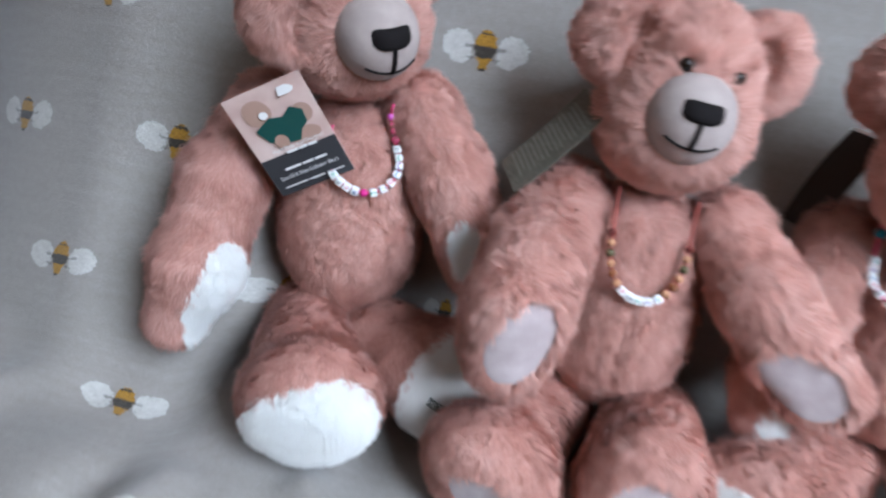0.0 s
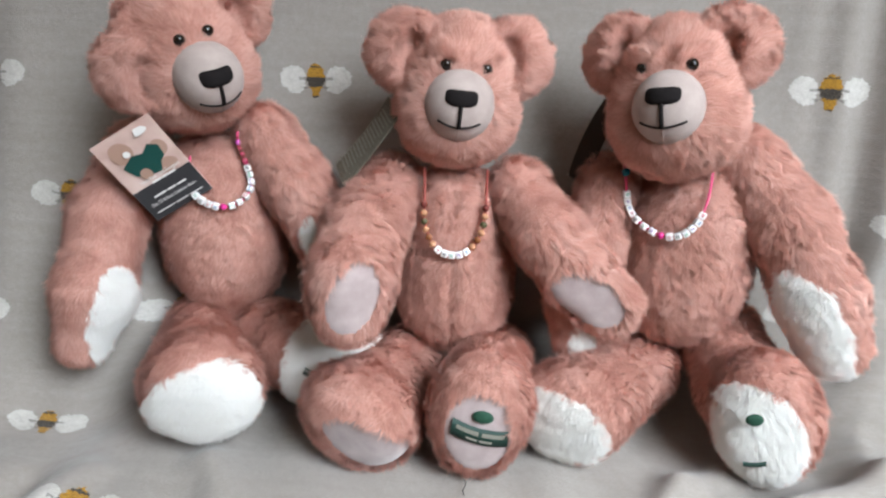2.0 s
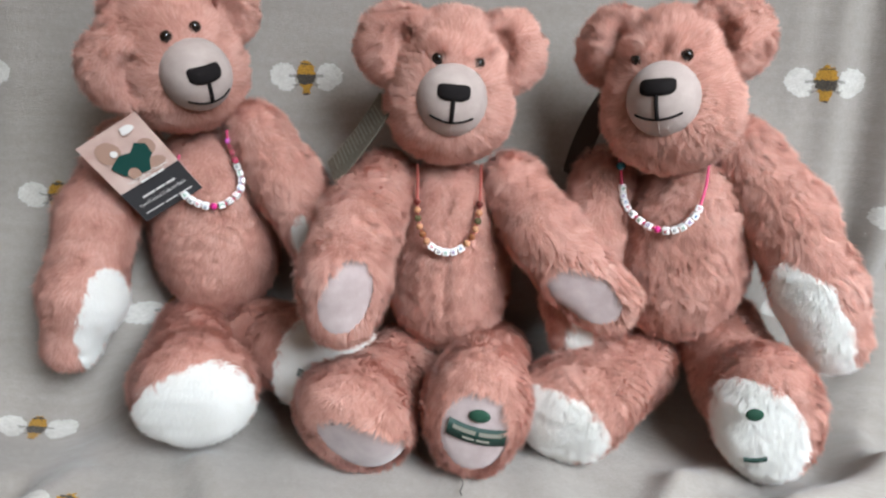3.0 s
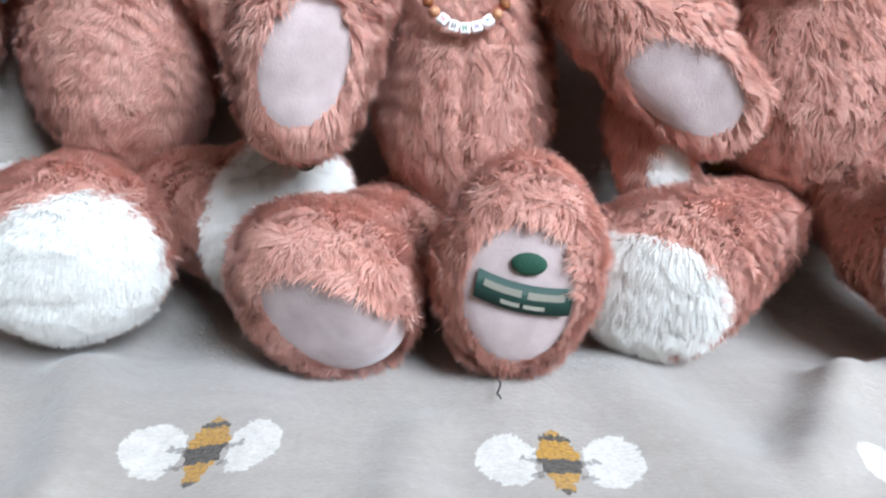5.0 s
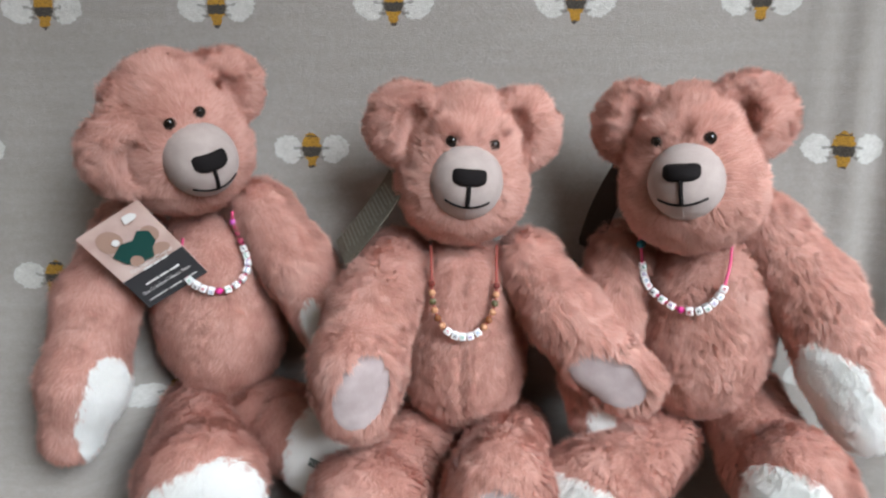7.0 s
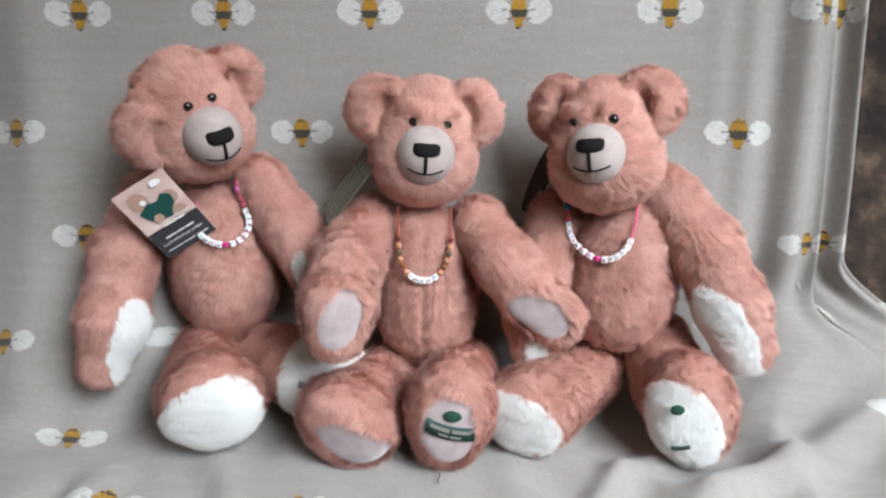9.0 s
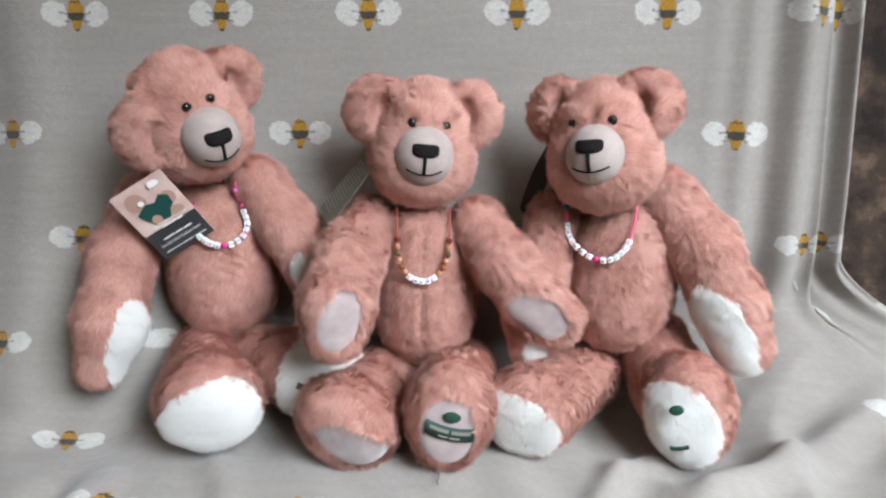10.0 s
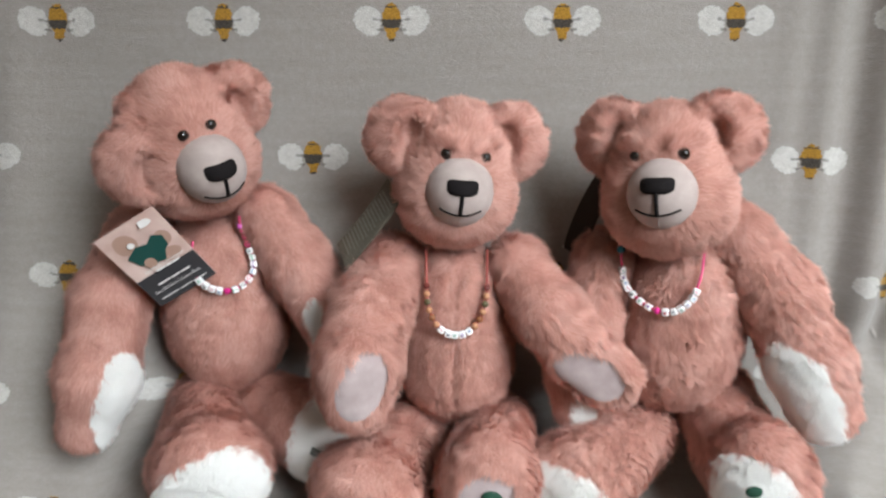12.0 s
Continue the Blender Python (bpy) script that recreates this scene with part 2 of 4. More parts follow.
def frame_of(normal, up):
    """Columns: sideways, up and outward axes."""
    n = unit(normal)
    u = np.asarray(up, float)
    u = unit(u - n * (u @ n))
    return np.stack([np.cross(u, n), u, n], 1)


def smin(a, b, k):
    h = np.clip(0.5 + 0.5 * (b - a) / k, 0, 1)
    return b + (a - b) * h - k * h * (1 - h)


def ellipsoid(c, r, axes=np.eye(3)):
    c, r = np.asarray(c, float), np.asarray(r, float)

    def f(p):
        q = (p - c) @ axes
        k0, k1 = np.linalg.norm(q / r, axis=-1), np.linalg.norm(q / (r * r), axis=-1)
        return k0 * (k0 - 1.0) / np.maximum(k1, 1e-6)
    return f


def chain(rows):
    """A bent limb: rounded cones from joint to joint."""
    def f(p):
        d = None
        for a, b in zip(rows, rows[1:]):
            pa, pb = np.array(a[:3]), np.array(b[:3])
            ab = pb - pa
            h = np.clip(((p - pa) @ ab) / (ab @ ab), 0, 1)
            e = np.linalg.norm(p - pa - h[..., None] * ab, axis=-1) - (a[3] + (b[3] - a[3]) * h)
            d = e if d is None else smin(d, e, 0.012)
        return d
    return f


def joined(*fs, k=0.015):
    def f(p):
        d = fs[0](p)
        for g in fs[1:]:
            d = smin(d, g(p), k)
        return d
    return f


def cut(fn, at, normal, k=0.008):
    """Flattened on the outer side of a plane."""
    at, n = np.asarray(at, float), unit(normal)

    def f(p):
        return -smin(-fn(p), -((p - at) @ n), k)
    return f


def carved(fn, g, k=0.008):
    def f(p):
        return -smin(-fn(p), g(p), k)
    return f


def surface(fn, lo, hi, h):
    """Vertices and triangles of the zero level (surface nets)."""
    lo, hi = np.asarray(lo, float), np.asarray(hi, float)
    n = np.ceil((hi - lo) / h).astype(int) + 1
    axes = [lo[i] + h * np.arange(n[i]) for i in range(3)]
    g = np.stack(np.meshgrid(*axes, indexing="ij"), -1)
    v = fn(g)
    ins = v < 0
    corners = [(i, j, k) for i in (0, 1) for j in (0, 1) for k in (0, 1)]
    c = n - 1

    def at(arr, o):
        return arr[o[0]:o[0] + c[0], o[1]:o[1] + c[1], o[2]:o[2] + c[2]]
    count = sum(at(ins, o).astype(int) for o in corners)
    active = (count > 0) & (count < 8)
    acc, hits = np.zeros((*c, 3)), np.zeros(c)
    for o in corners:
        for ax in range(3):
            if o[ax]:
                continue
            o2 = list(o)
            o2[ax] = 1
            a, b = at(v, o), at(v, o2)
            cross = (a < 0) != (b < 0)
            t = np.where(cross, a / np.where(cross, a - b, 1), 0)
            pt = np.zeros((*c, 3))
            for d in range(3):
                pt[..., d] = o[d]
            pt[..., ax] = t
            acc += np.where(cross[..., None], pt, 0)
            hits += cross
    ids = -np.ones(c, int)
    ids[active] = np.arange(active.sum())
    base = np.stack(np.nonzero(active), -1)
    verts = lo + h * (base + acc[active] / hits[active][:, None])
    tris = []
    for ax in range(3):
        a = [slice(None)] * 3
        b = [slice(None)] * 3
        a[ax], b[ax] = slice(0, -1), slice(1, None)
        s0, s1 = ins[tuple(a)], ins[tuple(b)]
        e = np.stack(np.nonzero(s0 != s1), -1)
        o1, o2 = (ax + 1) % 3, (ax + 2) % 3
        e = e[(e[:, o1] > 0) & (e[:, o2] > 0) & (e[:, o1] < c[o1]) & (e[:, o2] < c[o2])]
        flip = s0[tuple(e.T)]
        q = []
        for d1, d2 in ((1, 1), (0, 1), (0, 0), (1, 0)):
            cell = e.copy()
            cell[:, o1] -= d1
            cell[:, o2] -= d2
            q.append(ids[tuple(cell.T)])
        q = np.stack(q, -1)
        q[~flip] = q[~flip][:, ::-1]
        tris += [q[:, [0, 1, 2]], q[:, [0, 2, 3]]]
    return verts, np.concatenate(tris)


def gradient(fn, p, e=5e-4):
    g = np.stack([fn(p + e * d) - fn(p - e * d) for d in np.eye(3)], -1)
    return g / np.maximum(np.linalg.norm(g, axis=-1, keepdims=True), 1e-9)


RNG = np.random.default_rng(7)
WAVES = [(RNG.normal(size=3) * s, RNG.uniform(0, 6.28), unit(RNG.normal(size=3)), w) for s, w in ((80, 0.7), (130, 0.8), (220, 1.0), (220, 1.0), (340, 1.0), (340, 1.0), (520, 1.0), (520, 1.0), (820, 0.9), (820, 0.9))]


def swirl(p):
    out = np.zeros_like(p)
    for k, ph, d, w in WAVES:
        out += w * np.sin(p @ k + ph)[:, None] * d
    return out


def grow(fn, verts, tris, flow, length, density, width, lift=0.66, tuft=0.42, clump=0.8):
    """Fur: tapered bent ribbons rooted on the triangles, lying along flow(p)."""
    a, b, c = (verts[tris[:, i]] for i in range(3))
    fn_n = np.cross(b - a, c - a)
    area = np.linalg.norm(fn_n, axis=1) / 2
    back = (fn_n[:, 1] / np.maximum(2 * area, 1e-12)) > 0.45
    want = area * density * np.where(back, 0.25, 1.0)
    n = int(want.sum())
    if not n:
        return np.zeros((0, 3)), np.zeros((0, 3), int), np.zeros(0), np.zeros((0, 3))
    pick = RNG.choice(len(tris), n, p=want / want.sum())
    r1, r2 = np.sqrt(RNG.random(n))[:, None], RNG.random(n)[:, None]
    p = a[pick] * (1 - r1) + b[pick] * r1 * (1 - r2) + c[pick] * r1 * r2
    nm = gradient(fn, p)
    sw = swirl(p) * clump
    fl = flow(p) + tuft * sw + RNG.normal(size=(n, 3)) * 0.18
    fl = fl - nm * (fl * nm).sum(1, keepdims=True)
    fl /= np.maximum(np.linalg.norm(fl, axis=1, keepdims=True), 1e-6)
    lf = (lift + 0.15 * sw[:, 0] + RNG.normal(size=n) * 0.16)[:, None]
    ln = (length * (0.75 + 0.5 * RNG.random(n)) * np.clip(1.0 + 0.16 * sw[:, 2], 0.5, 1.6))[:, None]
    d1 = fl + nm * (lf + 0.55)
    d1 /= np.linalg.norm(d1, axis=1, keepdims=True)
    d2 = fl + nm * (lf - 0.25)
    d2 /= np.linalg.norm(d2, axis=1, keepdims=True)
    side = np.cross(fl, nm) * (width * (0.7 + 0.6 * RNG.random(n)))[:, None] / 2
    root = p - nm * 0.0008
    mid = root + d1 * ln * 0.5
    tip = mid + d2 * ln * 0.5
    v = np.stack([root - side, root + side, mid - side * 0.85, mid + side * 0.85, tip], 1).reshape(-1, 3)
    i = 5 * np.arange(n)[:, None]
    t = np.concatenate([i + [0, 1, 3], i + [0, 3, 2], i + [2, 3, 4]])
    tone = np.repeat(np.clip(0.5 + RNG.normal(size=n) * 0.2 + 0.06 * sw[:, 1], 0, 1), 5)
    face = np.cross(side, d2)
    face *= np.sign((face * nm).sum(1, keepdims=True)) / np.maximum(np.linalg.norm(face, axis=1, keepdims=True), 1e-9)
    soft = 0.48 * nm + 0.52 * face
    soft /= np.linalg.norm(soft, axis=1, keepdims=True)
    return v, t, tone, np.repeat(soft, 5, 0)


def furred(name, fn, verts, tris, keep, mat, parent, flow, length=0.009, density=1.55e6, width=0.00062, label="", **more):
    """A furry part: the kept triangles of a surface as skin, with its pile."""
    tris = tris[keep]
    if not len(tris):
        return None
    used = np.unique(tris)
    back = -np.ones(len(verts), int)
    back[used] = np.arange(len(used))
    sv, st = verts[used], back[tris]
    fv, ft, tone, fnm = grow(fn, sv, st, flow, length, density, width, **more)
    me = tri_mesh(name, np.concatenate([sv, fv]), np.concatenate([st, ft + len(sv)]), np.concatenate([np.full(len(sv), 0.4), tone]), np.concatenate([gradient(fn, sv), fnm]))
    return link(name, me, mat, parent, label)


def bare(name, verts, tris, keep, mat, parent, label=""):
    tris = tris[keep]
    used = np.unique(tris)
    back = -np.ones(len(verts), int)
    back[used] = np.arange(len(used))
    return link(name, tri_mesh(name, verts[used], back[tris]), mat, parent, label)


def along(rows):
    """Flow down a limb from its first joint to its last."""
    pts = np.array([r[:3] for r in rows])
    d = unit(pts[-1] - pts[0])
    return lambda p: np.tile(d * 0.7, (len(p), 1)) + np.array([0, 0, -0.6])


# ---- teddy bears ----
def limb(name, bear, rows, foot=None, sole=None, pad=None, pad_kind="suede", h=0.003, length=0.0098):
    """rows: joints with radii. foot: (centre, axes, radii) blob. sole: (point, normal) flat. pad: (centre, normal, up, half width, half height)."""
    fn = chain(rows)
    if foot:
        fn = joined(fn, ellipsoid(foot[0], foot[2], foot[1]), k=0.02)
    if sole:
        fn = cut(fn, sole[0], sole[1], 0.010)
    pts = np.array([np.add(r[:3], s * np.full(3, r[3] + 0.012)) for r in rows for s in (-1, 1)])
    if foot:
        m = max(foot[2]) + 0.006
        pts = np.concatenate([pts, [np.add(foot[0], m), np.subtract(foot[0], m)]])
    verts, tris = surface(fn, pts.min(0), pts.max(0), h)
    cen = verts[tris].mean(1)
    if pad:
        ax = frame_of(pad[1], pad[2])
        q = (cen - np.asarray(pad[0])) @ ax
        on = ((q[:, 0] / pad[3]) ** 2 + (q[:, 1] / pad[4]) ** 2 < 1) & (q[:, 2] > -0.022) & ((gradient(fn, cen) @ ax[:, 2]) > 0.12)
    else:
        on = np.zeros(len(tris), bool)
    flow = along(rows)
    ob = furred(name, fn, verts, tris, ~on, FUR_PINK, bear, flow, length=length)
    if pad:
        ax = frame_of(pad[1], pad[2])
        if pad_kind == "suede":
            bare("paw_pad" if name == "arm" else "foot_pad", verts, tris, on, SUEDE, ob, "smooth taupe suede pad")
        else:
            furred("paw_pad" if name == "arm" else "foot_pad", fn, verts, tris, on, FUR_WHITE, ob,
                   lambda p: (p - np.asarray(pad[0])) * 7 + np.array([0, 0, -1.0]), length=0.0092, density=3.0e6, width=0.0006, label="soft white fur pad", lift=1.15, tuft=0.16, clump=0.45)
    return ob, fn


def turn_of(yaw, pitch, roll):
    return np.array(Euler((radians(pitch), radians(roll), radians(yaw)), "XYZ").to_matrix())


def head(bear, c, turn, size=1.0, ears=((-0.048, -0.004, 0.029), (0.043, -0.004, 0.031)), ear_r=(0.0315, 0.0315), ear_yaw=(-18, 18), snout=(0, -0.036, -0.0065), snout_size=1.0, eyes=((-0.0160, 0.0234), (0.0160, 0.0234)), brow=0.0):
    """Head with ears, muzzle, nose, mouth and eyes; the face looks along the head's own -y."""
    c = np.asarray(c, float)

    def w(p):
        return c + turn @ (np.asarray(p, float) * size)
    ax = turn
    skull = joined(ellipsoid(w((0, 0.002, 0.008)), np.array((0.043, 0.045, 0.053)) * size, ax), ellipsoid(w((0, -0.006, -0.022)), np.array((0.046, 0.043, 0.036)) * size, ax), k=0.03)
    # soft brows slant down to the inner corners of the eyes
    for (ex, ez), s in zip(eyes, (-1, 1)) if brow is not None else ():
        skull = joined(skull, chain([(*w((ex - s * 0.0085, -0.0385, ez + 0.0045 + brow)), 0.0038 * size), (*w((ex + s * 0.0065, -0.0320, ez + 0.0100 + brow)), 0.0034 * size)]), k=0.008)
        skull = carved(skull, ellipsoid(w((ex, -0.0480, ez - 0.0005)), np.array((0.0062, 0.0085, 0.0048)) * size, ax @ turn_of(0, 0, -s * 20)), 0.003)
    mc, mr = np.array(snout), np.array((0.0268, 0.0285, 0.0278)) * snout_size
    muzzle = ellipsoid(w(mc), mr * size, ax)
    lo, hi = c - 0.075, c + 0.075
    verts, tris = surface(skull, lo, hi, 0.003)
    cen = verts[tris].mean(1)
    under = muzzle(cen) < -0.002
    out = w((0, -0.05, 0.0))

    def flow(p):
        d = p - out
        d /= np.linalg.norm(d, axis=1, keepdims=True)
        return d + np.array([0, 0, -0.1])
    hob = furred("head", skull, verts, tris, ~under, FUR_PINK, bear, flow, length=0.0088, density=1.65e6)
    mv, mt = surface(muzzle, w(mc) - 0.036, w(mc) + 0.036, 0.0025)
    muz = bare("muzzle", mv, mt, np.ones(len(mt), bool), MUZZLE, hob, "smooth pale taupe cloth muzzle")
    for i, s in enumerate((-1, 1)):
        ec = w(ears[i])
        ea = turn @ turn_of(ear_yaw[i], -8, 0)
        r = ear_r[i]
        root = w((s * 0.030, 0.004, 0.036))
        disc = ellipsoid(ec, (r, 0.0165, r * 0.98), ea)
        efn = joined(disc, chain([(*root, 0.014), (*(0.5 * (np.asarray(root) + ec)), 0.014)]), k=0.016)
        efn = carved(efn, ellipsoid(ec + ea @ np.array((-s * 0.011, -0.0195, -0.004)), (r * 0.42, 0.017, r * 0.76), ea), 0.006)
        ev, et = surface(efn, np.minimum(ec, root) - 0.041, np.maximum(ec, root) + 0.041, 0.0028)
        furred("ear", efn, ev, et, np.ones(len(et), bool), FUR_PINK, hob, lambda p, e=ec, k=root: (p - k) * 25, length=0.0085, density=1.65e6)
    # nose and mouth lie on the muzzle
    def on_muzzle(x, z, proud):
        y = -np.sqrt(max(0.05, 1 - (x / mr[0]) ** 2 - (z / mr[2]) ** 2))
        return w(mc + np.array((x, y * mr[1] - proud, z)))
    bm = bmesh.new()
    rings, nu, nv = [], 28, 5
    for j in range(nv + 1):
        rho = 1 - j / nv
        ring = []
        for i in range(nu):
            a = math.tau * i / nu
            ca, sa = math.cos(a), math.sin(a)
            x = 0.0138 * rho * math.copysign(abs(ca) ** 0.55, ca)
            z = 0.0067 * rho * math.copysign(abs(sa) ** 0.6, sa) + 0.0085 + 0.0008 * abs(ca) * rho
            ring.append(bm.verts.new(on_muzzle(x, z, -0.001 + 0.0042 * math.sqrt(max(0, 1 - rho ** 2.4)))))
        rings.append(ring)
    for r0, r1 in zip(rings, rings[1:]):
        for i in range(nu):
            bm.faces.new((r0[i], r0[(i + 1) % nu], r1[(i + 1) % nu], r1[i]))
    bmesh.ops.remove_doubles(bm, verts=bm.verts[:], dist=1e-5)
    bmesh.ops.recalc_face_normals(bm, faces=bm.faces[:])
    part("nose", bm, THREAD, muz, "satin-stitched black nose")
    part("mouth", tube_bm([on_muzzle(0, z, 0.0004) for z in np.linspace(0.004, -0.0135, 9)], 0.0016), THREAD, muz)
    part("mouth", tube_bm([on_muzzle(x, -0.0140 + 15.0 * x * x, 0.0002) for x in np.linspace(-0.0165, 0.0165, 21)], 0.0009), THREAD, muz)
    part("seam", tube_bm([on_muzzle(0, z, -0.0002) for z in np.linspace(-0.014, -0.0265, 9)], 0.0005), MUZZLE, muz)
    for ex, ez in eyes:
        g = np.array((ex, -0.0424 if brow is None else -0.0420, ez))
        eye = part("eye", ball_bm(Matrix.Translation(w(g)) @ Matrix(turn.tolist()).to_4x4() @ Matrix.Diagonal((0.0040, 0.0036, 0.0040, 1))), EYE, hob, "glossy black glass eye")
        part("rim", tube_bm([w(g + np.array((0.0041 * math.cos(a), -0.0004, 0.0041 * math.sin(a)))) for a in np.linspace(0, math.tau, 17)], 0.0006), EYE_RIM, eye)
    return hob


def torso(bear, c, r, tilt=0.0, seam=0.0):
    c = np.asarray(c, float)
    ax = turn_of(0, 0, tilt)
    fn = joined(ellipsoid(c + ax @ np.array((0, 0, -0.016)), (r[0], r[1], r[2] * 0.80), ax), ellipsoid(c + ax @ np.array((0, 0.004, 0.036)), (r[0] * 0.80, r[1] * 0.86, r[2] * 0.66), ax), k=0.03)
    form = fn

    def fn(p):
        q = (p - c) @ ax
        return form(p) + seam * np.exp(-((q[..., 0] / 0.004) ** 2)) * (q[..., 1] < 0)
    verts, tris = surface(fn, c - 0.115, c + 0.115, 0.0030)
    ob = furred("body", fn, verts, tris, np.ones(len(tris), bool), FUR_PINK, bear,
                lambda p: np.stack([(p[:, 0] - c[0]) * -6, np.zeros(len(p)), np.full(len(p), -1.0)], 1), length=0.0098)
    return ob, fn


def front_of(fn, x, z, gap, y0=-0.30):
    """The y at which something lies gap in front of a soft form."""
    ys = np.arange(y0, 0.0, 0.0005)
    d = fn(np.stack([np.full_like(ys, x), ys, np.full_like(ys, z)], 1))
    hit = np.nonzero(d < gap)[0]
    return ys[hit[0]] if len(hit) else -0.1


# ---- room: unseen shell added to close the place and bounce light ----
def slab(name, size, at, mat, kind="structure"):
    bm = box_bm(size, 0, at)
    return tagged(link(name, bm_mesh(name, bm, False), mat), kind=kind)


FLOOR_Z = -0.43
slab("floor", (4.4, 4.2, 0.1), (0, -1.2, FLOOR_Z - 0.05), CARPET)


def open_ceiling(name, x0, x1, y0, y1):
    """An unseen ceiling with an opening added for the overhead fill lamp."""
    bm = bmesh.new()
    for a0, a1, b0, b1 in ((-2.2, x0, -3.3, 0.9), (x1, 2.2, -3.3, 0.9), (x0, x1, -3.3, y0), (x0, x1, y1, 0.9)):
        bmesh.ops.create_cube(bm, size=1.0, matrix=Matrix.Translation(((a0 + a1) / 2, (b0 + b1) / 2, 2.75)) @ Matrix.Diagonal((a1 - a0, b1 - b0, 0.1, 1)))
    return tagged(link(name, bm_mesh(name, bm, False), CEIL), kind="structure")


open_ceiling("ceiling", -0.90, 1.60, -1.42, 0.12)
slab("wall_back", (4.2, 0.12, 3.13), (0, 0.66, 1.135), PLASTER)
slab("wall_right", (0.12, 2.04, 3.13), (2.04, -0.42, 1.135), PLASTER)


def wall_with_opening(name, across, length, at, lo, hi):
    """A wall round one window opening: four joined blocks. across: 'x' or 'y' is the way it runs."""
    bm = bmesh.new()
    z0, z1 = FLOOR_Z, 2.7

    def add(a0, a1, b0, b1):
        size = (a1 - a0, 0.12, b1 - b0) if across == "x" else (0.12, a1 - a0, b1 - b0)
        c = ((a0 + a1) / 2, at, (b0 + b1) / 2) if across == "x" else (at, (a0 + a1) / 2, (b0 + b1) / 2)
        bmesh.ops.create_cube(bm, size=1.0, matrix=Matrix.Translation(c) @ Matrix.Diagonal((*size, 1)))
    add(length[0], lo[0], z0, z1)
    add(hi[0], length[1], z0, z1)
    add(lo[0], hi[0], z0, lo[1])
    add(lo[0], hi[0], hi[1], z1)
    return tagged(link(name, bm_mesh(name, bm, False), PLASTER), kind="structure")


def window(name, across, at, lo, hi):
    w = new(name)
    tagged(w, "white framed window with clear glass", "window", kind="structure")
    t = 0.05

    def bar_at(pn, a0, a1, b0, b1, thick, mat):
        size = (a1 - a0, thick, b1 - b0) if across == "x" else (thick, a1 - a0, b1 - b0)
        c = ((a0 + a1) / 2, at, (b0 + b1) / 2) if across == "x" else (at, (a0 + a1) / 2, (b0 + b1) / 2)
        return part(pn, box_bm(size, 0.004 if thick > 0.02 else 0, c), mat, w, smooth=False)
    (a0, b0), (a1, b1) = lo, hi
    bar_at("window_frame", a0, a0 + t, b0, b1, 0.06, FRAME_WHITE)
    bar_at("window_frame", a1 - t, a1, b0, b1, 0.06, FRAME_WHITE)
    bar_at("window_frame", a0 + t, a1 - t, b0, b0 + t, 0.06, FRAME_WHITE)
    bar_at("window_frame", a0 + t, a1 - t, b1 - t, b1, 0.06, FRAME_WHITE)
    pane = bar_at("pane", a0 + t, a1 - t, b0 + t, b1 - t, 0.006, GLASS)
    pane.visible_shadow = False


# unseen left window, kept so a little sky fill enters
wall_with_opening("wall_left", "y", (-1.44, 0.6), -2.04, (-1.25, 0.30), (-0.25, 1.50))
window("window_1", "y", -2.04, (-1.25, 0.30), (-0.25, 1.50))
wall_with_opening("wall_front", "x", (-1.98, 1.98), -1.50, (0.55, 0.63), (1.75, 1.93))
window("window_2", "x", -1.50, (0.55, 0.63), (1.75, 1.93))

# ---- sofa under the blanket ----
sofa = thing("sofa", "dark brown floral upholstered sofa under a grey blanket", "sofa", (0, 0.0, FLOOR_Z))


def sofa_part(name, size, at, bevel):
    bm = box_bm(size, bevel, Vector(at) - sofa.location, 5)
    return part(name, bm, SOFA, sofa)


sofa_part("base", (1.75, 0.92, 0.20), (0.12, 0.0, -0.26), 0.03)
sofa_part("seat_cushion", (1.70, 0.62, 0.125), (0.12, -0.165, -0.095), 0.05)
rest = box_bm((1.42, 0.22, 0.86), 0.06, (0, 0, 0), 5)
rest.transform(Matrix.Translation((0.25, 0.150, 0.62)) @ Matrix.Rotation(radians(-9), 4, "X"))
part("backrest", rest, SOFA, sofa)
for fx in (-0.68, 0.92):
    for fy in (-0.40, 0.40):
        part("leg", box_bm((0.06, 0.06, 0.07), 0.006, (fx, fy, 0.035)), WOODFOOT, sofa)


# ---- blanket ----
ROWS_T = np.array([-1.6, -1.0, 0.0, 1.0, 2.0, 3.0, 4.0, 5.0, 6.0, 7.0])
PROFILES = [
    (-0.36, [(0.04, 0.64), (0.022, 0.572), (0.0, 0.45), (-0.018, 0.323), (-0.056, 0.212), (-0.105, 0.105), (-0.170, 0.026), (-0.285, 0.022), (-0.405, 0.012), (-0.47, -0.09)]),
    (0.0, [(0.04, 0.64), (0.022, 0.572), (0.0, 0.45), (-0.012, 0.323), (-0.040, 0.212), (-0.052, 0.102), (-0.092, 0.026), (-0.278, 0.024), (-0.400, 0.012), (-0.47, -0.09)]),
    (0.42, [(0.04, 0.64), (0.022, 0.572), (0.0, 0.45), (-0.022, 0.323), (-0.040, 0.205), (-0.048, 0.128), (-0.128, 0.046), (-0.235, 0.024), (-0.345, 0.012), (-0.45, -0.04)]),
]


def ease(x, a, b):
    t = np.clip((x - a) / (b - a), 0, 1)
    return t * t * (3 - 2 * t)


